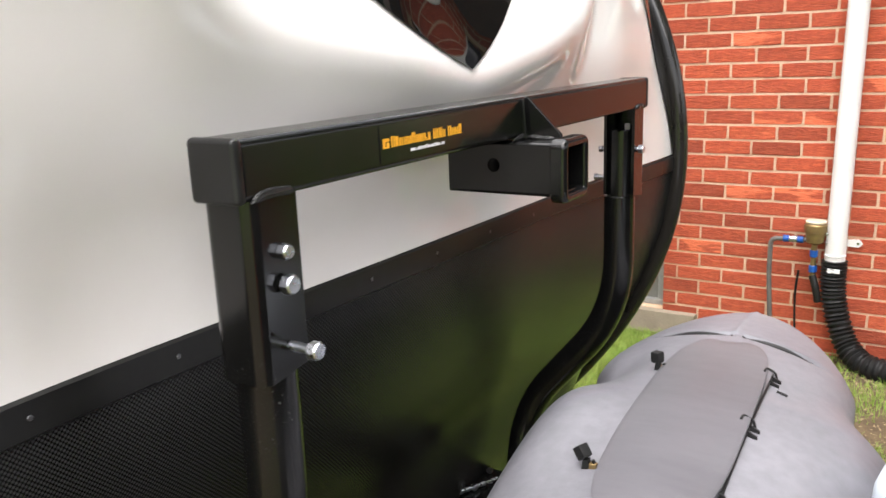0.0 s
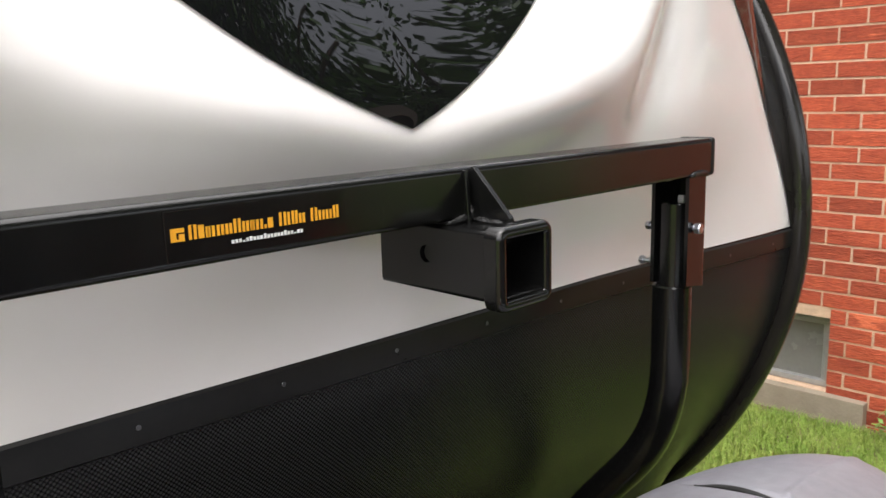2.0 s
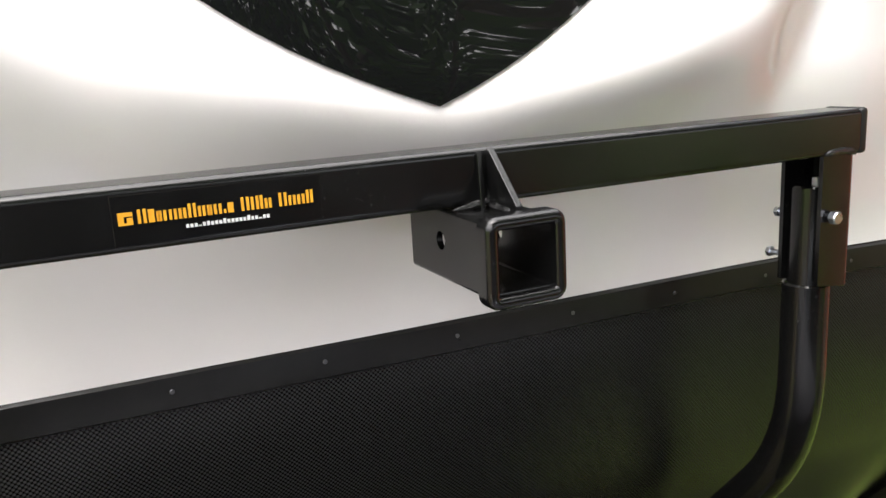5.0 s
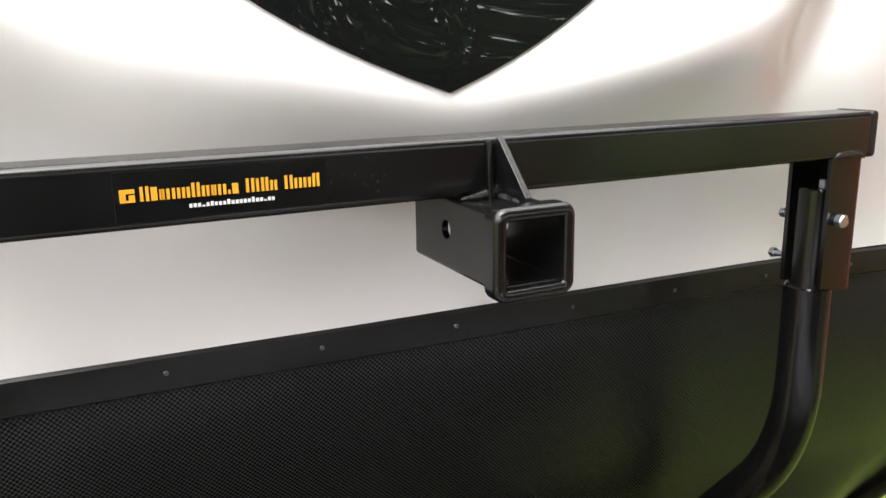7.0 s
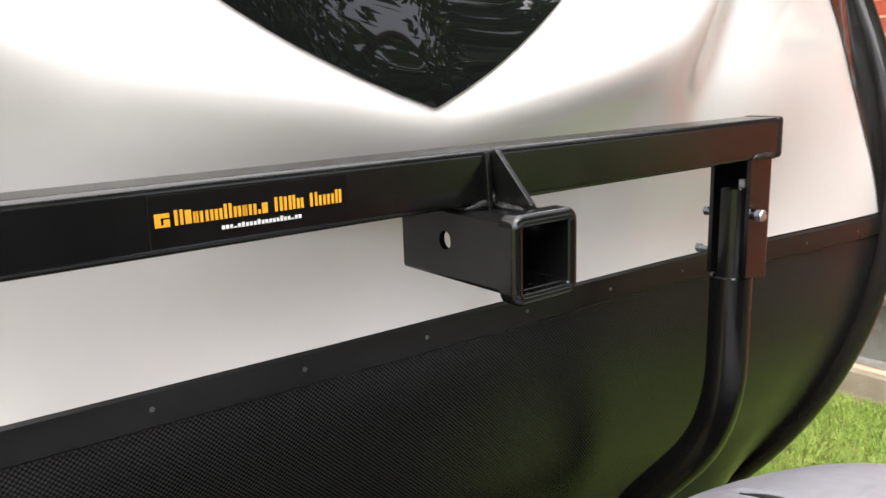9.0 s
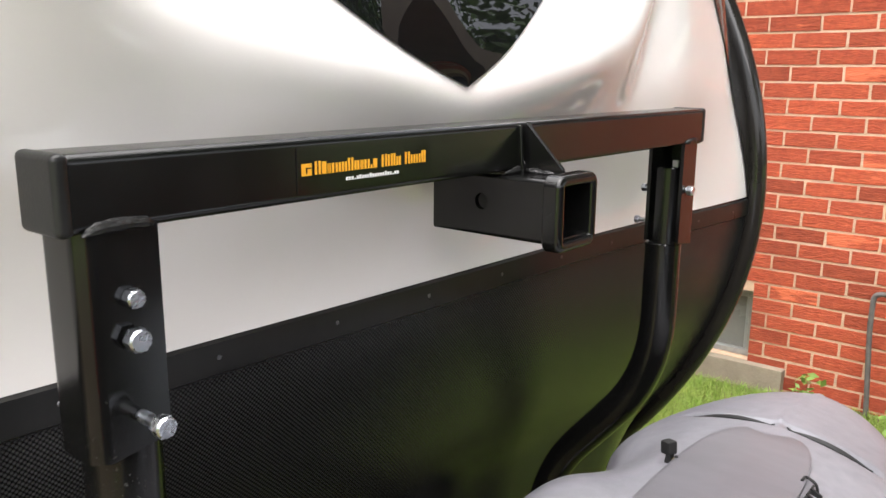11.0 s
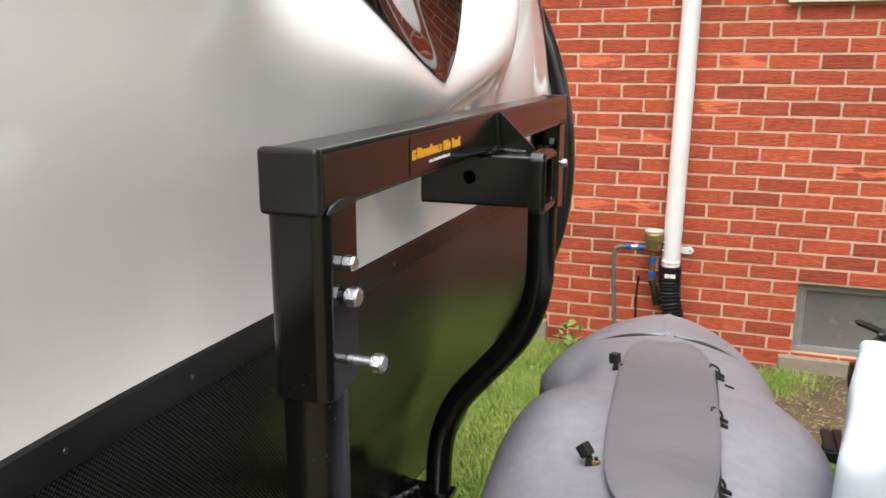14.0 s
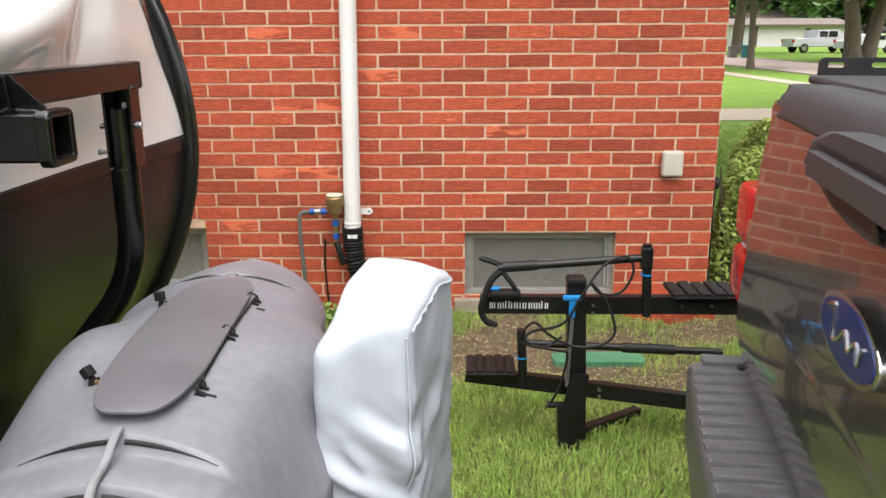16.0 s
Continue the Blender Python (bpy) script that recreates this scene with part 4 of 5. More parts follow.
def jack_wall(p, t):
    """A place on the cover's side or top rim: p on the outline, t metres below the top."""
    x, y = p
    belly = math.sin(clamp(t / 0.40) * math.pi)
    x *= 1 + (0.05 if x < 0 else 0.05) * belly - (0.30 if x < 0 else 0.05) * ease((t - 0.16) / 0.34)
    y *= 1 + 0.05 * belly
    z = 1.100 - t - (0.046 * ease((0.05 - x) / 0.12) * ease((0.05 - y) / 0.18) + 0.008 * ease((-0.02 - y) / 0.1) + 0.012 * ease((y - 0.02) / 0.1) * ease((x + 0.02) / 0.08)) * (1 - ease(t / 0.3))
    low = ease((t - 0.07) / 0.12)
    fold = math.asin(math.sin(z * 58 + x * 40 - y * 26 + 4 * noise.noise(Vector((x * 7, y * 7, z * 5))))) * 0.64 * 0.0036 * low
    fold += noise.noise(Vector((x * 11 + 3, y * 9, z * 13))) * 0.010 * low + noise.noise(Vector((x * 22, y * 20, z * 24))) * 0.004 + noise.noise(Vector((x * 45, y * 42, z * 38))) * 0.0018 * low
    for cx, cy in ((0.062, -0.133), (0.062, 0.133)):          # puckers along the two seams
        away = math.hypot(x - cx, y - cy)
        crease = abs(noise.noise(Vector((z * 30 - away * 14, cy * 20 + away * 5, 3)))) * 2.6 - 0.7
        fold -= (0.0150 if cy < 0 else 0.004) * math.exp(-away / 0.065) * ease(away / 0.010) * low * crease + 0.0030 * math.exp(-(away / 0.007) ** 2)
    sag = abs(noise.noise(Vector((x * 9 + z * 6, 2.0, z * 15 + x * 8)))) * 2.4 - 0.6
    fold -= 0.0165 * low * math.exp(-((x - 0.01) / 0.06) ** 2) * ease((-0.07 - y) / 0.05) * sag
    n = Vector((x / 0.08, y / 0.15, 0)).normalized() * fold
    return Vector((x + n.x, y + n.y, z + noise.noise(Vector((x * 14, y * 14, 2))) * 0.004 * (1 - low)))


def jack_outline():
    base = round_rect(-0.066, -0.135, 0.064, 0.135, 0.018, 4)
    dense = []
    for a, b in zip(base, base[1:] + base[:1]):
        a, b = Vector(a), Vector(b)
        steps = max(1, round((b - a).length / 0.008))
        dense += [a.lerp(b, q / steps) for q in range(steps)]
    return dense


def jack_cover():
    bm, outline = bmesh.new(), jack_outline()
    rings = []
    for size, t in [(0.05, 0), (0.4, 0), (0.7, 0), (0.88, 0.0), (0.96, 0.003), (0.993, 0.010), (1.0, 0.022)] + [(1.0, 0.022 + 0.58 * i / 70) for i in range(1, 71)]:
        rings.append([bm.verts.new(JACK @ jack_wall(p * size, t)) for p in outline])
    for a, b in zip(rings, rings[1:]):
        for i in range(len(a)):
            bm.faces.new((a[i], a[(i + 1) % len(a)], b[(i + 1) % len(a)], b[i]))
    bm.faces.new(rings[0])
    bm.faces.new(rings[-1])
    return bm


def jack_seam(corner):
    path = []
    for t in span(0.02, 0.6, 60):
        q = jack_wall(Vector(corner), t)
        path.append(JACK @ (q + Vector((corner[0], corner[1], 0)).normalized() * (0.001 + 0.0012 * math.sin(t * 170))))
    return sweep(path, 0.0018, 7)


def jack_rim_seam():
    """The stitched edge of the top along the side towards the pickup."""
    path = []
    for y in span(-0.128, 0.128, 50):
        q = jack_wall(Vector((0.0635, y)), 0.013)
        path.append(JACK @ (q + Vector((0.001 + 0.0012 * math.sin(y * 190), 0, 0.001 + 0.0015 * noise.noise(Vector((y * 60, 1, 0)))))))
    return sweep(path, 0.0020, 7)


part("cover_body", jack_cover(), VINYL, jack, "pale vinyl with soft creases", angle=70)
for corner in ((0.060, -0.131), (0.060, 0.131)):
    part("seam", jack_seam(corner), VINYL, jack, "puckered stitched seam")
part("seam", jack_rim_seam(), VINYL, jack, "puckered stitched seam")

# ---- pickup ----
TR = pose(0.948, 1.251, 0, 0, 0, -10.3)     # its x runs forwards, its y to the driver's side; the tailgate's middle is the origin
truck = thing("pickup_truck", "dark grey pickup truck with its tailgate towards the trailer", "pickup truck", (0.948, 1.251, 0))


def tpart(name, bm, mat, parent=None, label="", smooth=True, angle=35):
    bmesh.ops.transform(bm, matrix=TR, verts=bm.verts)
    return part(name, bm, mat, parent or truck, label, smooth, angle)


TW, T0, T1 = 0.785, 0.66, 1.285


def gate_x(z, y):
    """The tailgate's outer face: leaning forwards, tucked in at the foot, a low crease across."""
    crease = 0.928 - 0.03 * (abs(y) / TW) ** 2.5
    return 0.030 * clamp((z - 0.81) / 0.48) ** 1.2 + 0.030 * ease((0.78 - z) / 0.14) - 0.0016 * ease((crease - z) / 0.022) + 0.0016 * ease((crease - 0.03 - z) / 0.2)


gz = span(T0, 0.86, 10) + span(0.866, 0.95, 56) + span(0.96, T1, 18)
gate = sheet(lambda y, t: Vector((gate_x(gz[int(t)], y), y * (1 + 0.045 * ease((1.27 - gz[int(t)]) / 0.12)), gz[int(t)])), span(-TW, TW, 60), range(len(gz)))
tailgate = tpart("tailgate", gate, TRUCK_PAINT, label="dark grey glossy tailgate", angle=60)
tpart("gate_inner", block((0.06, -TW, T0), (0.10, TW, T1 - 0.01), 0.01), TRUCK_PAINT)
CAP_X, CAP_Z = (0.034, 0.024, 0.024, 0.028, 0.036, 0.050, 0.074, 0.112, 0.112), (1.264, 1.268, 1.274, 1.292, 1.314, 1.330, 1.337, 1.335, 1.28)
top = sheet(lambda y, t: Vector((CAP_X[int(t)] + 0.006 * (abs(y) / TW) ** 9, y, CAP_Z[int(t)] - 0.006 * (1 - (abs(y) / TW) ** 2) * (1 if t < 3 else 0) - 0.010 * (abs(y) / TW) ** 9)), span(-TW - 0.012, TW + 0.012, 48), range(9))
tpart("gate_cap", top, DARK_TEXTURED, label="textured black tailgate cap", angle=85)
# handle bezel and handle
bez = []
for k in range(64):
    a = 2 * math.pi * k / 64
    c, n = math.cos(a), math.sin(a)
    r = 1 / (abs(c / 0.295) ** 3.2 + abs(n / (0.052 if n > 0 else 0.056)) ** 3.2) ** (1 / 3.2)
    bez.append((r * c * (1 - 0.55 * ease((-n - 0.02) / 0.25)) * (1 - 0.10 * max(0, n)), 1.249 + r * n))
bezel = tpart("handle_bezel", slab(bez, "x", -0.016, 0.045, 0.012), DARK_TEXTURED, label="black plastic handle bezel", angle=70)
tpart("handle_recess", slab([(-0.20, 1.236), (0.20, 1.236), (0.11, 1.203), (-0.11, 1.203)], "x", -0.0175, 0.01), RUBBER, bezel)
tpart("handle", slab(round_rect(-0.225, 1.231, 0.225, 1.266, 0.014), "x", -0.034, 0.0, 0.012), DARK_TEXTURED, bezel, "black tailgate handle", angle=70)
tpart("handle_gap", block((-0.0185, -0.225, 1.2695), (-0.012, 0.225, 1.2755), 0.001), RUBBER, bezel)
tpart("reverse_camera", disc((-0.014, -0.085, 1.213), (-1, 0, -0.3), 0.012, 0.010, 20, 0.002), MATTE_BLACK, bezel, "small black camera")
# oval badge
EM = 1.056
oval = lambda a, b, n=48: [(a * math.cos(2 * math.pi * i / n), EM + b * math.sin(2 * math.pi * i / n)) for i in range(n)]
badge = tpart("badge", slab(oval(0.126, 0.050), "x", -0.0135, 0.018, 0.004), CHROME, label="chrome-ringed blue oval badge")
tpart("badge_field", slab(oval(0.1155, 0.0415), "x", -0.0150, -0.008, 0.001), DEEP_BLUE, badge)
squiggle = smooth_path([(-0.0155, 0.075, EM + 0.02), (-0.0155, 0.05, EM + 0.026), (-0.0155, 0.05, EM - 0.018), (-0.0155, 0.02, EM - 0.008), (-0.0155, 0.0, EM + 0.008), (-0.0155, -0.02, EM - 0.012), (-0.0155, -0.045, EM + 0.008), (-0.0155, -0.06, EM - 0.015), (-0.0155, -0.075, EM + 0.012)], 5)
tpart("badge_mark", sweep(squiggle, 0.0030, 6), CHROME, badge)


def bumper():
    """The step bumper: swept-back ends, a raised lip along the gate."""
    prof = [(0.13, 0.50), (0.13, 0.655), (0.088, 0.657), (0.058, 0.652), (0.050, 0.634), (-0.086, 0.628), (-0.100, 0.623), (-0.109, 0.603), (-0.102, 0.43), (-0.05, 0.40), (0.13, 0.40)]
    bm = bmesh.new()
    ys = [-0.975, -0.965, -0.93, -0.85] + span(-0.75, 0.75, 30) + [0.85, 0.93, 0.965, 0.975]
    rows = []
    for y in ys:
        pull = 0.018 * ease((abs(y) - 0.45) / 0.5) + 0.03 * ease((abs(y) - 0.92) / 0.055)
        rows.append([bm.verts.new((x + pull * (1 if x < 0.0 else 0.3 if x < 0.03 else 0), y, z - (0.012 * ease((abs(y) - 0.93) / 0.05) if z > 0.55 else 0))) for x, z in prof])
    for a, b in zip(rows, rows[1:]):
        for i in range(len(prof)):
            bm.faces.new((a[i], a[(i + 1) % len(prof)], b[(i + 1) % len(prof)], b[i]))
    bm.faces.new(rows[0])
    bm.faces.new(rows[-1])
    return bm


bump_part = tpart("bumper", bumper(), TEXTURED, label="dark plastic-topped step bumper", angle=30)
for k in range(33):
    y = 0.875 - 0.0547 * k
    pull = 0.018 * ease((abs(y) - 0.45) / 0.5)
    x0, x1 = -0.099 + pull, 0.038
    rib = bmesh.new()
    prof = [(y - 0.026, 0.616), (y + 0.026, 0.616), (y + 0.026, 0.6295), (y + 0.010, 0.6335), (y - 0.014, 0.6390), (y - 0.022, 0.6380), (y - 0.026, 0.6290)]
    rows = [[rib.verts.new((x, a, z)) for a, z in prof] for x in (x0, x0 + 0.006, x1)]
    for v in rows[0]:
        v.co.z -= 0.004
    for a, b in zip(rows, rows[1:]):
        for i in range(len(prof)):
            rib.faces.new((a[i], a[(i + 1) % len(prof)], b[(i + 1) % len(prof)], b[i]))
    rib.faces.new(rows[0])
    rib.faces.new(rows[-1])
    tpart("tread_rib", rib, TEXTURED, bump_part)
for s in (1, -1):
    tpart("bumper_pocket", block((0.026, s * 0.895 - 0.014, 0.620), (0.058, s * 0.895 + 0.014, 0.6400), 0.002), RUBBER, bump_part)
    end = block((-0.055, min(s * 0.908, s * 0.962), 0.610), (0.075, max(s * 0.908, s * 0.962), 0.6420), 0.006)
    tpart("tread_end", end, TEXTURED, bump_part)
# tail lamps, bed sides
for s in (1, -1):
    side = block((0.06, min(s * 0.93, s * 0.985), 0.55), (1.95, max(s * 0.93, s * 0.985), 1.285), 0.02)
    tpart("bed_side", side, TRUCK_PAINT, label="dark grey bed side")
    post = block((0.055, min(s * 0.785, s * 0.95), 0.62), (0.14, max(s * 0.785, s * 0.95), 1.285), 0.015)
    tpart("corner_post", post, TRUCK_PAINT)
    lamp = tpart("tail_lamp", block((0.006, min(s * 0.84, s * 1.0), 0.948), (0.22, max(s * 0.84, s * 1.0), 1.088), 0.022), RED_LENS, label="red tail lamp")
    tpart("lamp_lower", block((0.004, min(s * 0.84, s * 1.0), 0.800), (0.22, max(s * 0.84, s * 1.0), 0.935), 0.022), RED_LENS, lamp)
    tpart("lamp_bezel", block((0.006, min(s * 0.792, s * 0.852), 0.955), (0.06, max(s * 0.792, s * 0.852), 1.030), 0.014), CHROME, lamp, "chrome lamp trim")
    tpart("bed_rail", block((0.09, min(s * 0.87, s * 0.985), 1.285), (1.95, max(s * 0.87, s * 0.985), 1.318), 0.012), DARK_TEXTURED, label="black bed rail cap")
tpart("bed_cover", block((0.115, -0.90, 1.322), (1.90, 0.90, 1.342), 0.009), DARK_TEXTURED, label="black folding bed cover")
tpart("bed_floor", block((0.10, -0.93, 0.60), (1.95, 0.93, 0.66)), TRUCK_PAINT, smooth=False)


def slotted_plate(y):
    """A rail with rounded slots along it and a rounded upper corner."""
    bm = bmesh.new()
    end = [(0.128, 1.340), (0.148, 1.340), (0.148, 1.380), (0.140, 1.380), (0.134, 1.3775), (0.130, 1.372)]
    slab(end, "y", y - 0.004, y + 0.004, 0, bm)
    for k in range(6):
        x = 0.148 + 0.091 * k
        block((x, y - 0.004, 1.340), (x + 0.091, y + 0.004, 1.3585), 0, bm)
        block((x, y - 0.004, 1.3700), (x + 0.091, y + 0.004, 1.380), 0, bm)
        web = [(x + 0.031 + 0.004 * math.sin(math.pi * q / 6), 1.3585 + 0.0115 * q / 6) for q in range(7)]
        web += [(x + 0.091 - 0.004 * math.sin(math.pi * q / 6), 1.3585 + 0.0115 * q / 6) for q in range(6, -1, -1)]
        slab(web, "y", y - 0.004, y + 0.004, 0, bm)
    return bm


tpart("slotted_rail", slotted_plate(0.875), MATTE_BLACK, label="black slotted rack rail on the bed cover")
cab_outline = [(1.98, 0.55), (1.98, 1.25), (2.05, 1.30), (2.28, 1.88), (2.5, 1.93), (3.5, 1.92), (3.75, 1.85), (4.35, 1.33), (5.35, 1.22), (5.6, 1.10), (5.65, 0.5)]
cab = slab(cab_outline, "y", -0.97, 0.97, 0.03)
tpart("cab", cab, TRUCK_PAINT, label="dark grey crew cab and bonnet", smooth=False)
for s in (1, -1):
    for xa, xb in ((2.35, 3.1), (3.16, 4.0)):
        y = s * 0.972
        win = slab([(xa, 1.36), (xb, 1.36), (xb - (0.25 if xb > 3.5 else 0), 1.80), (xa + (0.05 if xa < 3 else 0), 1.80)], "y", min(y, y + s * 0.006), max(y, y + s * 0.006))
        tpart("side_window", win, DARK_GLASS, smooth=False)
tpart("rear_window", slab([(-0.75, 1.38), (0.75, 1.38), (0.66, 1.80), (-0.66, 1.80)], "x", 2.02, 2.03), DARK_GLASS, smooth=False)
for x in (1.15, 4.75):
    for s in (1, -1):
        wheel = tpart("wheel", disc((x, s * 0.74, 0.40), (0, s, 0), 0.40, 0.26, 36, 0.04), RUBBER, label="black truck tyre")
        tpart("rim", disc((x, s * 1.001, 0.40), (0, s, 0), 0.24, 0.012, 30, 0.005), CHROME, wheel, "silver wheel rim")
tpart("underbody", block((0.1, -0.75, 0.38), (5.4, 0.75, 0.58)), MATTE_BLACK, smooth=False)

# ---- bicycle rack standing on the lawn ----
rack = thing("bicycle_rack", "black two-bike hitch rack standing upright on the lawn", "bike rack", (0.86, 2.92, 0))
RYC = 2.935


def bar(p, q, w, h, bevel=0.003):
    """A square tube between two points, h high."""
    return sweep([p, q], 1, ring=[(-w / 2, -h / 2), (w / 2, -h / 2), (w / 2, h / 2), (-w / 2, h / 2)])


upper_tray = part("wheel_tray", bar((0.526, RYC, 0.510), (1.43, RYC - 0.02, 0.512), 0.035, 0.062), MATTE_BLACK, rack, "black upper tray beam", smooth=False)
lower_tray = part("wheel_tray", bar((0.478, RYC + 0.02, 0.256), (1.36, RYC - 0.03, 0.158), 0.035, 0.055), MATTE_BLACK, rack, "black lower tray beam", smooth=False)
spine = part("spine", bar((0.872, RYC - 0.045, 0.04), (0.850, RYC - 0.045, 0.622), 0.052, 0.062), MATTE_BLACK, rack, "black square spine", smooth=False)
part("spine_cap", block((0.820, RYC - 0.078, 0.612), (0.882, RYC - 0.012, 0.638), 0.008), RUBBER, rack)
part("foot", bar((0.845, RYC - 0.06, 0.0), (0.835, RYC - 0.06, 0.17), 0.055, 0.075), MATTE_BLACK, rack, "black pivot foot", smooth=False)
part("foot_bar", bar((0.86, RYC - 0.03, 0.035), (1.14, RYC + 0.17, 0.030), 0.034, 0.038), MATTE_BLACK, rack, "black hitch stinger lying on the grass", smooth=False)
part("pivot_plate", slab([(0.80, 0.12), (0.89, 0.14), (0.90, 0.30), (0.84, 0.30)], "y", RYC - 0.094, RYC - 0.088), MATTE_BLACK, rack, smooth=False)
part("pivot_bolt", disc((0.79, RYC - 0.09, 0.185), (-1, 0, 0), 0.012, 0.03, 12), RUBBER, rack)
part("side_plate", bar((0.826, RYC - 0.082, 0.25), (0.838, RYC - 0.082, 0.52), 0.006, 0.012), PIPE_GREY, rack, "bare steel release rod", smooth=False)
handle = bmesh.new()
block((0.802, RYC - 0.096, 0.565), (0.866, RYC - 0.076, 0.584), 0.007, handle)
block((0.823, RYC - 0.093, 0.505), (0.845, RYC - 0.080, 0.567), 0.004, handle)
part("release_handle", handle, BLUE, rack, "bright blue T-shaped release handle")
# upper arm with hook
arm = part("arm", sweep([(0.585, RYC - 0.03, 0.648), (1.075, RYC - 0.03, 0.682)], 0.014, 14), MATTE_BLACK, rack, "black support arm")
part("arm_grip", sweep([(0.60, RYC - 0.03, 0.650), (0.72, RYC - 0.03, 0.658)], 0.018, 14), RUBBER, arm)
hook = smooth_path([(0.615, RYC - 0.03, 0.648), (0.570, RYC - 0.035, 0.615), (0.545, RYC - 0.04, 0.56), (0.530, RYC - 0.04, 0.50), (0.548, RYC - 0.04, 0.46), (0.585, RYC - 0.04, 0.445)], 5)
part("hook", sweep(hook, [0.012] * (len(hook) - 3) + [0.011, 0.010, 0.008], 10), RUBBER, rack, "black rubber-coated hook")
part("hook_tip", sweep(smooth_path([(0.61, RYC - 0.03, 0.652), (0.56, RYC - 0.03, 0.672), (0.52, RYC - 0.03, 0.685)], 4), [0.01] * 8 + [0.003], 8), RUBBER, rack)
part("strap", sweep(smooth_path([(0.60, RYC - 0.03, 0.635), (0.63, RYC - 0.04, 0.60), (0.655, RYC - 0.04, 0.56)], 4), 0.009, 8), RUBBER, rack, "black ratchet strap")
part("arm_post", sweep([(1.10, RYC - 0.03, 0.475), (1.088, RYC - 0.03, 0.73)], 0.016, 14), MATTE_BLACK, rack, "black upright arm post")
part("arm_clamp", block((1.070, RYC - 0.050, 0.640), (1.108, RYC - 0.010, 0.722), 0.008), MATTE_BLACK, rack)
for z in (0.622, 0.712):
    part("collar", disc((1.090, RYC - 0.03, z), (0, 0, 1), 0.0195, 0.005, 16), BLUE, rack, "blue collar")
part("lower_arm", sweep([(0.685, RYC - 0.03, 0.392), (1.36, RYC - 0.06, 0.368)], 0.013, 14), MATTE_BLACK, rack, "black lower support arm")
part("lower_arm_grip", sweep([(1.02, RYC - 0.045, 0.380), (1.20, RYC - 0.052, 0.374)], 0.018, 14), RUBBER, rack)
part("lower_arm_post", sweep([(0.680, RYC - 0.03, 0.23), (0.670, RYC - 0.03, 0.44)], 0.016, 14), MATTE_BLACK, rack)
part("collar", disc((0.674, RYC - 0.03, 0.335), (0, 0, 1), 0.0195, 0.005, 16), BLUE, rack, "blue collar")
for (xa, xb, z, tilt) in ((1.185, 1.42, 0.556, 0.02), (0.480, 0.655, 0.292, 0.0)):
    pad = part("wheel_pad", block((xa, RYC - 0.055, z - 0.016), (xb, RYC + 0.105, z - 0.006), 0.004), RUBBER, rack, "black ribbed wheel pad")
    n = 5
    for k in range(n):
        x = xa + (xb - xa) * k / n
        rib = block((x, RYC - 0.05, z - 0.008), (x + (xb - xa) / n - 0.008, RYC + 0.10, z + 0.003 + 0.003 * (k % 2)), 0.004)
        part("rib", rib, RUBBER, pad)
part("ratchet", block((0.552, RYC - 0.045, 0.570), (0.595, RYC - 0.025, 0.584), 0.006), BLUE, rack, "blue ratchet lever")
part("ratchet", block((0.56, RYC - 0.055, 0.545), (0.665, RYC - 0.01, 0.572), 0.010), RUBBER, rack)
part("ratchet", disc((1.30, RYC - 0.10, 0.205), (0, 0, 1), 0.035, 0.03, 18, 0.006), RUBBER, rack)
part("ratchet", disc((1.31, RYC - 0.11, 0.235), (0, 0, 1), 0.026, 0.014, 18, 0.004), BLUE, rack, "blue round lever")
for x, z, parent in ((0.915, 0.512, upper_tray), (0.915, 0.485, upper_tray), (1.22, 0.512, upper_tray), (1.32, 0.512, upper_tray), (0.95, 0.215, lower_tray), (0.95, 0.188, lower_tray)):
    part("bolt", disc((x, RYC - 0.036, z), (0, 1, 0), 0.006, 0.022, 10), ZINC, parent)
cable = smooth_path([(0.80, RYC - 0.10, 0.44), (0.74, RYC - 0.12, 0.41), (0.68, RYC - 0.11, 0.43), (0.70, RYC - 0.1, 0.46), (0.80, RYC - 0.13, 0.50), (0.86, RYC - 0.13, 0.60), (0.93, RYC - 0.1, 0.69), (1.01, RYC - 0.07, 0.715), (1.04, RYC - 0.06, 0.66), (1.00, RYC - 0.07, 0.59), (0.93, RYC - 0.07, 0.585), (0.90, RYC - 0.06, 0.62), (0.95, RYC - 0.08, 0.56), (0.98, RYC - 0.10, 0.46), (0.93, RYC - 0.11, 0.415), (0.84, RYC - 0.11, 0.41), (0.76, RYC - 0.11, 0.45), (0.70, RYC - 0.12, 0.50), (0.66, RYC - 0.12, 0.43), (0.78, RYC - 0.12, 0.40), (0.82, RYC - 0.11, 0.38), (0.80, RYC - 0.11, 0.27), (0.77, RYC - 0.11, 0.20)], 6)
part("cable", sweep(cable, 0.0045, 8), RUBBER, rack, "loose black security cable")
letters = bmesh.new()
for ob in rack.children:          # the upper deck stands a little higher on the spine
    if ob.name.split(".")[0] in ("wheel_tray", "arm", "hook", "hook_tip", "strap", "arm_post", "arm_clamp", "collar", "ratchet", "wheel_pad") and min(v.co.z for v in ob.data.vertices) > 0.42:
        ob.location.z += 0.016
x = 0.560
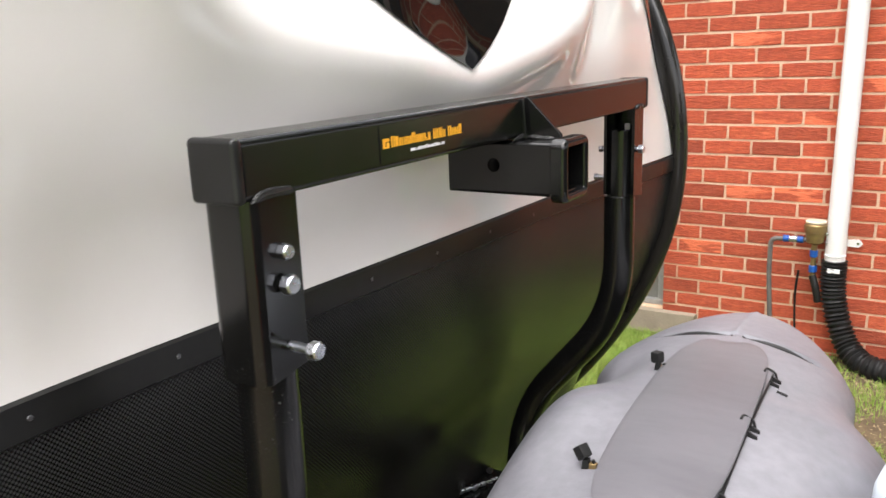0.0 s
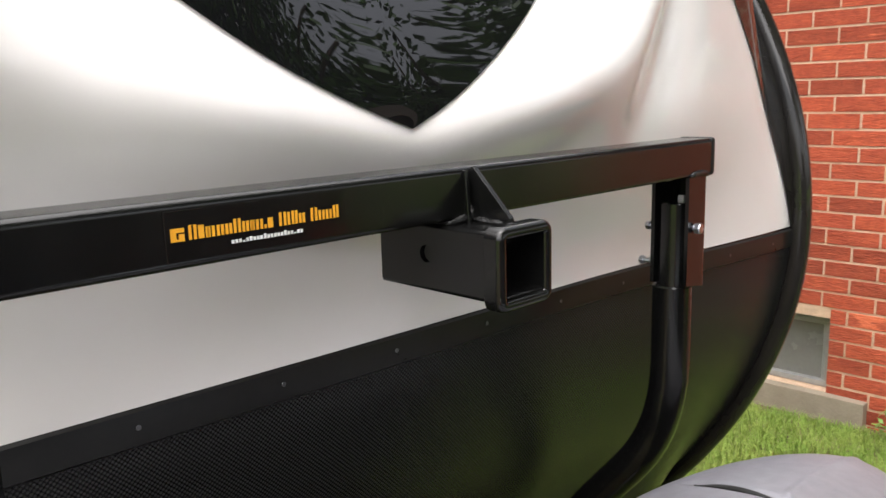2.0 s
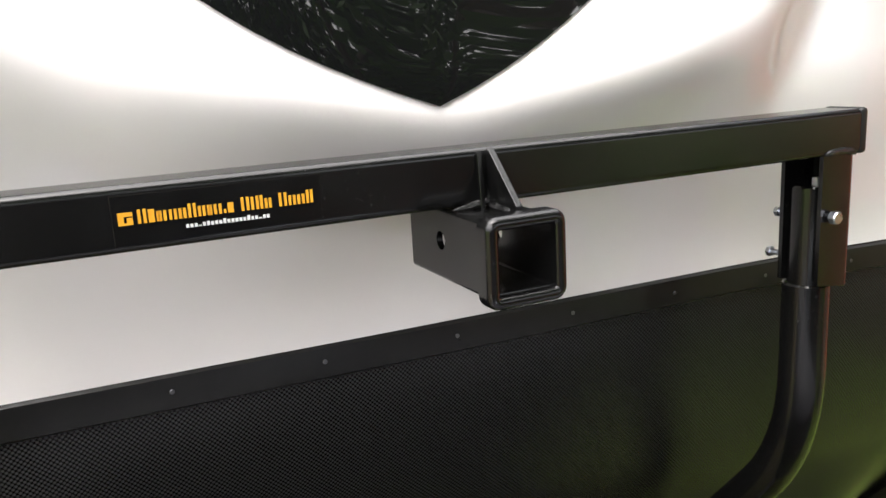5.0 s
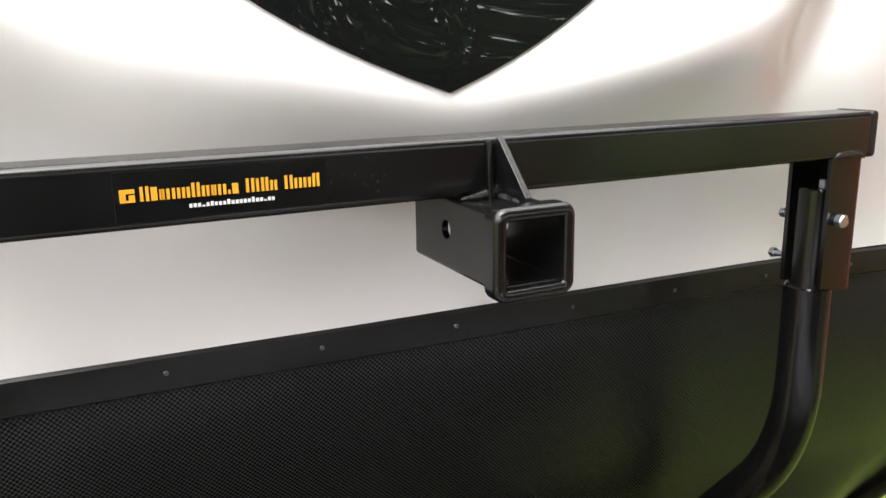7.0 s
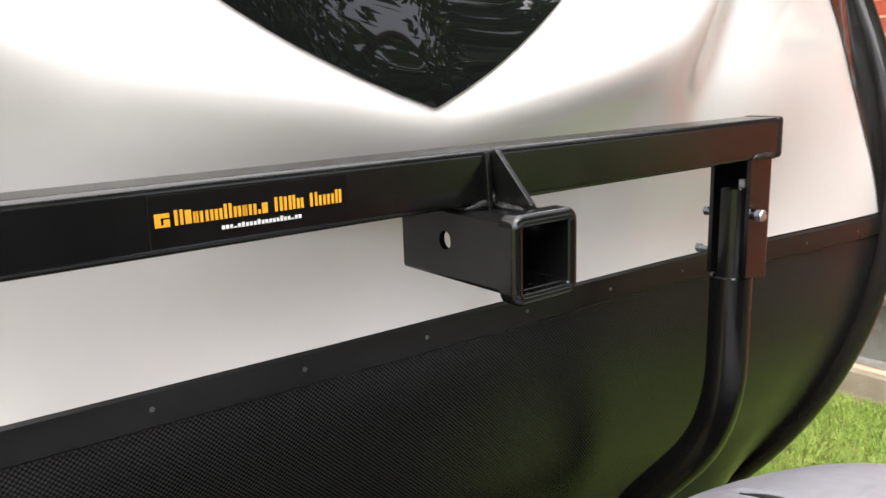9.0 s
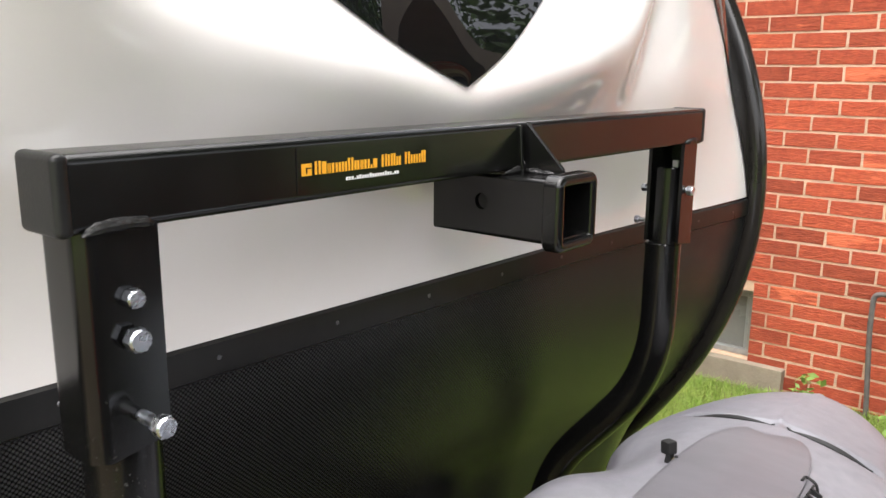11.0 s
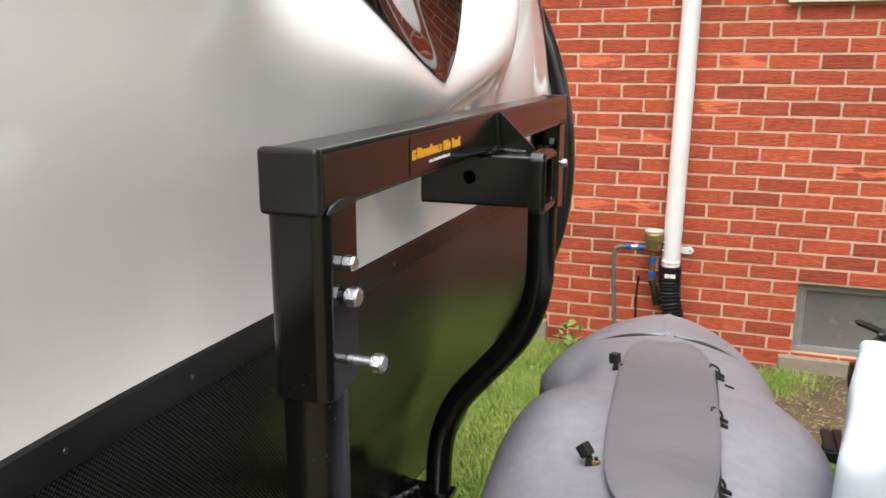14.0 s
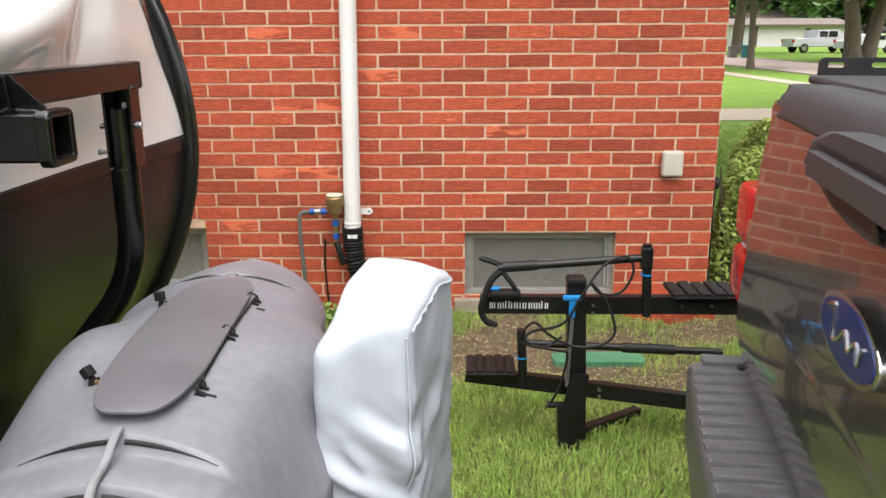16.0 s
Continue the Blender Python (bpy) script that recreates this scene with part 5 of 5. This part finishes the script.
for w, t in ((0.010, 0.75), (0.017, 0.75), (0.013, 0.75), (0.015, 1), (0.015, 0.8), (0.025, 0.75), (0.016, 0.75), (0.013, 0.75), (0.013, 0.75), (0.008, 0.95), (0.011, 0.75)):
    face = RYC - 0.0178 - 0.0221 * (x + w / 2 - 0.526)
    for a in ([0.0] if w < 0.009 else [0.0, w - 0.004] if w < 0.02 else [0.0, w / 2 - 0.002, w - 0.004]):
        block((x + a, face - 0.0012, 0.499), (x + a + 0.004, face + 0.002, 0.499 + 0.028 * t), 0, letters)
    x += w + 0.0045
part("print", letters, WHITE_INK, upper_tray, "white line of print", smooth=False)

# ---- fittings on the wall ----
down = thing("downpipe", "white plastic downpipe running into a black corrugated hose", "downpipe", (-0.08, WALL - 0.06, 0.0))
part("pipe", disc((-0.084, WALL - 0.055, 0.462), (0.012, 0, 1), 0.0425, 2.45, 28), PVC, down, "white round pipe")
part("bracket", slab([(-0.055, 0.533), (0.004, 0.529), (0.020, 0.547), (0.004, 0.566), (-0.055, 0.561)], "y", WALL - 0.014, WALL - 0.006, 0.001), PVC, down, "white pointed pipe bracket")
part("joint_ring", disc((-0.084, WALL - 0.055, 0.492), (0, 0, 1), 0.0455, 0.012, 28, 0.002), PVC, down)
part("bracket_screw", disc((0.0, WALL - 0.013, 0.547), (0, -1, 0), 0.006, 0.003, 10), ZINC, down)
hose_path = smooth_path([(-0.084, WALL - 0.055, 0.475), (-0.083, WALL - 0.055, 0.40), (-0.075, WALL - 0.06, 0.31), (-0.05, WALL - 0.075, 0.21), (-0.005, WALL - 0.11, 0.11), (0.07, WALL - 0.17, 0.05), (0.20, WALL - 0.22, 0.04)], 22)
part("hose", sweep(hose_path, [0.050 + 0.0055 * math.sin(i * 1.45) for i in range(len(hose_path))], 22), RUBBER, down, "black corrugated drain hose")
part("hose_tag", block((-0.105, WALL - 0.108, 0.425), (-0.055, WALL - 0.103, 0.445), 0.001), PVC, down, "white tag")
valve = thing("backflow_valve", "weathered brass backflow valve with blue-handled taps and grey pipes", "valve", (-0.17, WALL - 0.08, 0.5))
VY = WALL - 0.075
part("bell", sweep([(-0.168, VY, z) for z in (0.545, 0.555, 0.585, 0.60, 0.602, 0.632, 0.640, 0.644)], [0.022, 0.036, 0.040, 0.040, 0.047, 0.047, 0.040, 0.01], 24), BRASS, valve, "dull brass bell")
part("cap", disc((-0.168, VY, 0.641), (0, 0, 1), 0.043, 0.010, 24, 0.003), SILL, valve, "pale cap")
part("elbow_pipe", sweep(rounded([(-0.20, VY, 0.562), (-0.352, VY, 0.556), (-0.352, VY, 0.40), (-0.325, VY + 0.01, -0.02)], 0.03), 0.0108, 14), PIPE_GREY, valve, "grey pipe down to the ground")
for x in (-0.30, -0.24):
    part("tap_ring", disc((x, VY, 0.560), (1, 0, 0), 0.0165, 0.026, 16, 0.003), VALVE_BLUE, valve, "blue ring")
part("tap_body", disc((-0.275, VY, 0.560), (1, 0, 0), 0.017, 0.035, 16, 0.003), ZINC, valve)
part("outlet", sweep([(-0.168, VY, 0.55), (-0.168, VY, 0.38)], 0.0125, 14), BRASS, valve)
for z in (0.485, 0.415):
    part("tap_ring", disc((-0.168, VY, z), (0, 0, 1), 0.0175, 0.032, 16, 0.003), VALVE_BLUE, valve, "blue ring")
part("test_cock", disc((-0.125, VY, 0.595), (1, 0, 0.1), 0.008, 0.03, 10, 0.002), ZINC, valve)
part("test_cock", disc((-0.125, VY, 0.555), (1, 0, 0.1), 0.008, 0.03, 10, 0.002), ZINC, valve)
part("drop_pipe", sweep(rounded([(-0.168, VY, 0.40), (-0.150, VY - 0.01, 0.35), (-0.138, VY, 0.28)], 0.03), 0.016, 12), RUBBER, valve)
wire = thing("ground_wire", "thin dark wire running down the brick wall", "wire", (-0.24, WALL - 0.01, 0.0))
part("wire_run", sweep(smooth_path([(-0.235, WALL - 0.012, 0.40), (-0.242, WALL - 0.012, 0.28), (-0.236, WALL - 0.012, 0.14), (-0.225, WALL - 0.02, -0.01)], 5), 0.005, 8), RUBBER, wire)
meter = thing("outlet_box", "white plastic cover box on the brick wall", "outlet cover", (1.545, WALL - 0.03, 0.73))
part("lid", block((1.492, WALL - 0.058, 0.728), (1.598, WALL - 0.006, 0.860), 0.016, segments=3), OFFWHITE, meter, "white rounded lid")
part("base", block((1.500, WALL - 0.012, 0.722), (1.590, WALL + 0.006, 0.850), 0.003), PIPE_GREY, meter)
side_pipe = thing("gas_riser", "dark pipe fitting at the house corner", "pipe", (CORNER + 0.03, WALL + 0.12, 0.0))
part("riser", sweep([(CORNER + 0.035, WALL + 0.15, 0.0), (CORNER + 0.035, WALL + 0.15, 0.62)], 0.02, 12), RUBBER, side_pipe)
part("elbow", disc((CORNER + 0.02, WALL + 0.15, 0.66), (1, 0, 0), 0.035, 0.045, 16, 0.006), RUBBER, side_pipe)
box = thing("valve_box_lid", "green plastic irrigation valve box lid in the soil", "valve box", (1.09, 3.63, 0.0))
part("lid", slab(round_rect(0.88, 3.59, 1.29, 3.71, 0.03), "z", -0.02, 0.028, 0.008), GREEN_BOX, box, "green lid")
rng = random.Random(8)
for k, (x, y, s) in enumerate(((1.42, 4.24, 0.10), (1.58, 4.20, 0.09), (1.70, 4.27, 0.10))):
    paver = thing("paving_brick", "loose reddish brick lying in the soil by the wall", "brick", (x, y, 0), group="loose bricks")
    m = pose(x, y, 0, 0, 0, rng.uniform(-25, 25))
    part("body", block((-s, -0.05, -0.01), (s, 0.05, 0.055), 0.006, m=m), BRICK, paver)


# dry leaves and chips on the bare soil
LITTER = material("dry_litter", (0.30, 0.22, 0.12), (0.48, 0.40, 0.24), 60, 0.8)
rng = random.Random(77)
litter_v, litter_f = [], []
while len(litter_f) < 2600:
    x, y = rng.uniform(-0.6, 1.85), rng.uniform(2.9, 4.33)
    if rng.random() > 0.15 + bare(x, y):
        continue
    a, size, tilt, j = rng.uniform(0, 6.28), rng.uniform(0.003, 0.011), rng.uniform(-0.5, 0.5), len(litter_v)
    for du, dv in ((-1, 0), (0, -0.5), (1, 0), (0, 0.5)):
        litter_v.append((x + size * (du * math.cos(a) - dv * math.sin(a)), y + size * (du * math.sin(a) + dv * math.cos(a)), 0.009 + size * du * tilt * 0.6))
    litter_f.append((j, j + 1, j + 2, j + 3))
tagged(soup("leaf_litter", litter_v, litter_f, LITTER), "dry brown leaf litter on the bare soil", "litter", kind="stuff")


# ---- planting ----
def leaf_cloud(count, centres, size, seed, flat=0.5):
    rng = random.Random(seed)
    v, f = [], []
    for _ in range(count):
        c, r = centres[rng.randrange(len(centres))]
        while True:
            d = Vector((rng.uniform(-1, 1), rng.uniform(-1, 1), rng.uniform(-1, 1)))
            if 0.25 < d.length < 1:
                break
        d = d.normalized() * d.length ** 0.5
        p = Vector(c) + Vector((d.x * r[0], d.y * r[1], d.z * r[2]))
        a = Vector((rng.uniform(-1, 1), rng.uniform(-1, 1), rng.uniform(-flat, flat))).normalized()
        b = a.cross(Vector((rng.uniform(-1, 1), rng.uniform(-1, 1), rng.uniform(0.2, 1)))).normalized()
        s = size * rng.uniform(0.6, 1.35)
        i = len(v)
        v += [p - a * s, p + b * s * 0.45, p + a * s, p - b * s * 0.45]
        f.append((i, i + 1, i + 2, i + 3))
    return v, f


def tree(at, height, spread, seed, leaves, label, leaf=0.16, crown_from=0.35, trunk=0.22, lean=0.0):
    rng = random.Random(seed)
    t = thing("tree", label, "tree", at)
    x, y, z = at
    bm = bmesh.new()
    line = [Vector((x + (rng.uniform(-0.15, 0.15) * (0.3 if lean else 1.0) + 0.28 * lean) * k, y + rng.uniform(-0.15, 0.15) * k, z + height * 0.8 * k / 5)) for k in range(6)]
    sweep(smooth_path(line, 4), [trunk * (1.25 if i == 0 else 1) * (1 - 0.8 * i / 20) for i in range(21)], 12, bm)
    centres = []
    for k in range(16):
        h = crown_from + (1 - crown_from) * rng.random() * 0.75
        a = k * 2.4 + rng.uniform(-0.4, 0.4)
        reach = spread * rng.uniform(0.45, 1.0) * (1.1 - 0.6 * abs(h - 0.55))
        root = Vector((x, y, z + height * h * 0.8))
        tip = root + Vector((math.cos(a) * reach, math.sin(a) * reach, height * 0.14))
        mid = root.lerp(tip, 0.5) + Vector((0, 0, height * 0.02))
        sweep(smooth_path([root, mid, tip], 3), [trunk * 0.35 * (1 - 0.13 * i) for i in range(7)], 7, bm)
        r = spread * rng.uniform(0.28, 0.45)
        centres.append((tip, (r, r, r * 0.7)))
        centres.append((mid + Vector((0, 0, height * 0.06)), (r * 0.8, r * 0.8, r * 0.5)))
    part("trunk", bm, BARK, t, "rough brown trunk with limbs")
    v, f = leaf_cloud(leaves, centres, leaf, seed + 1)
    tagged(soup("crown", v, f, LEAF, t, "loose green leaves"), kind="stuff")
    return t


bush = thing("shrub", "light green leafy shrub beside the house corner", "shrub", (2.05, 5.0, 0))
v, f = leaf_cloud(22000, [((2.04 + 0.08 * k + 0.045 * j, 4.66 + 0.22 * k, 0.14 + 0.24 * j), (0.18, 0.24, 0.20)) for k in range(5) for j in range(3)] + [((2.3, 5.0, 0.85), (0.12, 0.2, 0.1))], 0.018, 21)
tagged(soup("leaves", v, f, BUSH_LEAF, bush, "small yellow-green leaves"), kind="stuff")
stems = bmesh.new()
rng = random.Random(4)
for k in range(14):
    x, y = rng.uniform(1.95, 2.2), rng.uniform(4.6, 5.6)
    sweep([(x, y, 0), (x + rng.uniform(-0.1, 0.1), y + rng.uniform(-0.1, 0.1), rng.uniform(0.5, 0.85))], [0.012, 0.004], 6, stems)
part("stems", stems, BARK, bush)
weed = thing("weed", "small light green weed growing against the wall", "weed", (-0.55, 4.22, 0))
v, f = leaf_cloud(60, [((-0.55, 4.22, 0.10), (0.07, 0.06, 0.07)), ((-0.20, 4.12, 0.08), (0.05, 0.05, 0.05))], 0.026, 5)
tagged(soup("leaves", v, f, WEED_LEAF, weed, "broad weed leaves"), kind="stuff")

# street beyond the house corner
def ground_patch(name, x0, x1, y0, y1, z, mat, label, category):
    bm = block((x0, y0, -0.05), (x1, y1, z), 0)
    return tagged(part(name, bm, mat, smooth=False), label, category, kind="structure")


ground_patch("lawn_near", 1.75, 60, 4.6, 13.85, 0.004, LAWN, "mown green lawn beside the house", "lawn")
ground_patch("path", 1.8, 10.0, 13.85, 15.95, 0.02, CONCRETE, "pale concrete side path", "path")
ground_patch("pavement", 10.0, 10.75, -40, 140, 0.02, CONCRETE, "pale concrete pavement along the street", "pavement")
ground_patch("road", 12.9, 17.6, -60, 160, 0.012, ASPHALT, "grey asphalt street", "road")
for x in (12.78, 17.6):
    ground_patch("kerb", x, x + 0.12, -60, 160, 0.05, CONCRETE, "pale concrete kerb", "kerb")

tree((12.55, 33.8, 0), 10, 4.2, 31, 6000, "slender street tree with a bare lower trunk", 0.22, 0.25, 0.15)
tree((20.2, 58.0, 0), 14, 6, 36, 6000, "large dark-barked shade tree across the street", 0.35, 0.3, 0.42)
tree((20.4, 41.6, 0), 13, 5.5, 33, 6000, "large shade tree with a thick forked trunk", 0.28, 0.24, 0.42, -1.0)
tree((21.2, 41.8, 0), 13, 5, 34, 7000, "shade tree with a thick leaning trunk beside another", 0.28, 0.30, 0.38, 1.3)
for k, (x, y) in enumerate(((36, 112), (45, 110), (54, 108), (62, 100), (40, 122), (50, 122))):
    tree((x, y, 0), 16, 9, 70 + k, 5000, "tall leafy tree behind the far houses", 0.5, 0.1, 0.5)

# houses and vehicles across the street
def far_house(at, width, depth, height, rise, label):
    x, y, z = at
    h = thing("house", label, "house", at)
    part("wall", block((x, y, 0), (x + width, y + depth, height)), PALE_SIDING, h, smooth=False)
    roof = slab([(y - 0.7, height), (y + depth / 2, height + rise), (y + depth + 0.7, height)], "x", x - 0.6, x + width + 0.6)
    part("roof", roof, SHINGLE, h, "brown shingle roof", smooth=False)
    part("fascia", block((x - 0.6, y - 0.74, height - 0.16), (x + width + 0.6, y - 0.70, height + 0.02)), BARK, h, "brown fascia board", smooth=False)
    part("corner_board", block((x + width * 0.20, y - 0.06, 0), (x + width * 0.20 + 0.25, y + 0.02, height)), BARK, h, "brown corner board", smooth=False)
    for k in range(2):
        a = x + width * (0.03 + 0.60 * k)
        w = part("window", block((a, y - 0.05, 0.9), (a + 0.55, y + 0.02, 1.8)), DARK_GLASS, h, smooth=False)
        part("window_frame", block((a - 0.08, y - 0.03, 0.82), (a + 0.63, y + 0.01, 1.88)), WHITE_PAINT, w, smooth=False)
    part("door", block((x + width * 0.11, y - 0.05, 0.0), (x + width * 0.11 + 0.95, y + 0.02, 2.05)), WHITE_PAINT, h, "white door", smooth=False)


far_house((29.2, 86, 0), 12, 9, 2.2, 0.7, "single-storey pale house with a brown roof across the street")
far_house((36.5, 104, 0), 9, 9, 3.0, 1.3, "pale house with a grey-brown roof further back")


def parked(at, turn, outline, glass, label, name):
    m = pose(*at, 0, 0, turn) @ Matrix.Scale(0.86, 4)
    c = thing(name, label, "car" if name == "car" else "pickup truck", at)

    def put(n, bm, mat, parent=None, smooth=False):
        bmesh.ops.transform(bm, matrix=m, verts=bm.verts)
        return part(n, bm, mat, parent or c, smooth=smooth)
    put("body", slab(outline, "y", -0.95, 0.95, 0.05), WHITE_PAINT)
    for xa, xb, za, zb in glass:
        for s in (1, -1):
            put("window", block((xa, min(s * 0.952, s * 0.965), za), (xb, max(s * 0.952, s * 0.965), zb)), DARK_GLASS)
    xs = [p[0] for p in outline]
    for side in (1, -1):
        put("tail_lamp", block((-0.02, side * 0.86 - 0.1, 0.85), (0.1, side * 0.86 + 0.1, 1.1), 0.02), RED_LENS)
    for x in (min(xs) + 1.0, max(xs) - 1.0):
        for s in (1, -1):
            w = put("wheel", disc((x, s * 0.76, 0.38), (0, s, 0), 0.38, 0.22, 20, 0.03), RUBBER, smooth=True)
            put("rim", disc((x, s * 0.981, 0.38), (0, s, 0), 0.22, 0.01, 16), CHROME, w, True)


parked((24.6, 60.2, 0), 8, [(0, 0.5), (0, 1.15), (2.0, 1.18), (2.1, 1.85), (3.9, 1.85), (4.4, 1.25), (5.6, 1.1), (5.7, 0.5)], [(2.25, 2.95, 1.28, 1.75), (3.05, 3.85, 1.28, 1.75)], "white pickup truck parked across the street", "pickup_truck")
parked((27.2, 57.6, 0), 8, [(0, 0.4), (0.05, 0.95), (0.8, 1.05), (1.5, 1.5), (3.0, 1.5), (3.7, 0.98), (4.5, 0.85), (4.55, 0.4)], [(1.45, 2.2, 1.05, 1.4), (2.3, 3.2, 1.05, 1.4)], "white saloon car parked on the grass across the street", "car")
bins = thing("wheelie_bin", "teal wheeled refuse bin by the street", "bin", (17.6, 48.5, 0))
part("body", block((17.35, 48.3, 0), (17.85, 48.8, 0.66), 0.05), TEAL, bins)
part("lid", block((17.32, 48.25, 0.66), (17.88, 48.85, 0.74), 0.03), TEAL, bins)
grey_bin = thing("wheelie_bin", "grey wheeled refuse bin beside the teal one", "bin", (17.0, 49.2, 0))
part("body", block((16.75, 48.9, 0), (17.2, 49.4, 0.6), 0.05), PIPE_GREY, grey_bin)
part("lid", block((16.72, 48.85, 0.6), (17.23, 49.45, 0.67), 0.03), PIPE_GREY, grey_bin)

# trees behind the street side, mirrored in the window and paint
for k, (x, y, h, sp) in enumerate(((8.0, 3.0, 17, 5.2), (9.0, -1.0, 16, 4.6), (6.0, 8.6, 14, 4.4), (5.6, 5.4, 15, 4.4), (9.5, 12.5, 19, 5.5), (20.0, 1.0, 21, 7.0))):
    tree((x, y, 0), h, sp, 60 + k, 13000 if y > 2 else 6000, "tall leafy shade tree at the edge of the yard", 0.115 if y > 2 else 0.23, 0.24, 0.26)

# ---- bricks of the house wall ----
BRICK_DEPTH = 0.011


def brick_mesh(w, h, seed=0, mat=BRICK):
    """A brick with an uneven outline, worn corners and a slightly rounded arris."""
    rng = random.Random(seed)
    n = max(2, round(w / 0.05))
    edge = [(w * i / n, 0.0) for i in range(n)] + [(w, 0.0), (w, h / 2)] + [(w - w * i / n, h) for i in range(n)] + [(0.0, h), (0.0, h / 2)]
    wear = [(rng.uniform(-0.0009, 0.0009), rng.uniform(-0.0009, 0.0009)) for _ in edge]
    chip = [(0.0009 if u in (0.0, w) and v in (0.0, h) else 0.0) * rng.uniform(0.3, 1.6) for u, v in edge]
    bm, rows = bmesh.new(), []
    for y, inset in ((0.0, 0.0020), (0.0014, 0.0003), (BRICK_DEPTH + 0.004, 0.0)):
        row = []
        for (u, v), (du, dv), c in zip(edge, wear, chip):
            su, sv = (1 if u < w / 2 else -1) if u in (0.0, w) else 0, (1 if v < h / 2 else -1) if v in (0.0, h) else 0
            row.append(bm.verts.new((u + du * abs(su) + su * (inset + c), y + (rng.uniform(0, 0.0012) if y == 0.0 else 0), v + dv * abs(sv) + sv * (inset + c))))
        rows.append(row)
    for a, b in zip(rows, rows[1:]):
        for i in range(len(a)):
            bm.faces.new((a[i], a[(i + 1) % len(a)], b[(i + 1) % len(a)], b[i]))
    mid = bm.verts.new((w * rng.uniform(0.4, 0.6), -0.0006, h / 2))
    for i in range(len(rows[0])):
        bm.faces.new((rows[0][i], rows[0][(i + 1) % len(rows[0])], mid))
    me = bpy.data.meshes.new("brick")
    bmesh.ops.recalc_face_normals(bm, faces=bm.faces)
    bm.to_mesh(me)
    bm.free()
    me.materials.append(mat)
    return me


def pieces(x0, x1, z0, z1):
    """What is left of a brick round the openings."""
    if x0 >= CORNER - 0.02:
        return []
    x1 = min(x1, CORNER)
    for a, b, c, d in OPENINGS:
        if z1 > c + 0.01 and z0 < d - 0.01 and x1 > a and x0 < b:
            out = []
            if a - x0 > 0.025:
                out.append((x0, a))
            if x1 - b > 0.025:
                out.append((b, x1))
            return out
    return [(x0, x1)]


full = [brick_mesh(PITCH - JOINT, COURSE - JOINT, 40 + k) for k in range(12)]
bare_full = [brick_mesh(PITCH - JOINT, COURSE - JOINT, 60 + k, BARE_BRICK) for k in range(3)]
BARE_AT = [(-0.32, 1.11), (-0.19, 1.11), (-0.47, 0.77), (-0.27, 0.77), (-0.42, 1.46), (-0.64, 0.48), (0.26, 1.41), (0.71, 0.97), (0.13, 1.26)]
rest_v, rest_f = [], []
rng = random.Random(12)
for k in range(-7, 36):
    z = Z0 + COURSE * k + JOINT / 2
    shift = 0.0 if k % 2 == 0 else -PITCH / 2
    for i in range(-34, 8):
        xa = X0 + shift + PITCH * i + JOINT / 2
        for a, b in pieces(xa, xa + PITCH - JOINT, z, z + COURSE - JOINT):
            y = WALL + rng.uniform(-0.0018, 0.0018)
            dz = rng.uniform(-0.0008, 0.0008)
            if -0.75 < (a + b) / 2 and 0.02 < z < 1.63:
                mid_x, mid_z = (a + b) / 2, z + COURSE / 2 - JOINT / 2
                worn = any(abs(mid_x - p) < PITCH / 2 and abs(mid_z - q) < COURSE / 2 for p, q in BARE_AT)
                whole = abs(b - a - PITCH + JOINT) < 1e-4
                ob = new("brick", rng.choice(bare_full if worn else full) if whole else brick_mesh(b - a, COURSE - JOINT, 80 + i, BARE_BRICK if worn else BRICK))
                ob.location = (a, y, z + dz)
                place(ob, house)
            else:
                j = len(rest_v)
                h = COURSE - JOINT
                rest_v += [(a, y, z), (b, y, z), (b, y, z + h), (a, y, z + h), (a, y + 0.015, z), (b, y + 0.015, z), (b, y + 0.015, z + h), (a, y + 0.015, z + h)]
                rest_f += [(j, j + 1, j + 2, j + 3), (j, j + 4, j + 5, j + 1), (j + 3, j + 2, j + 6, j + 7), (j, j + 3, j + 7, j + 4), (j + 1, j + 5, j + 6, j + 2)]
tagged(soup("far_bricks", rest_v, rest_f, BRICK, house, "red bricks higher up and behind the trailer"), kind="stuff")
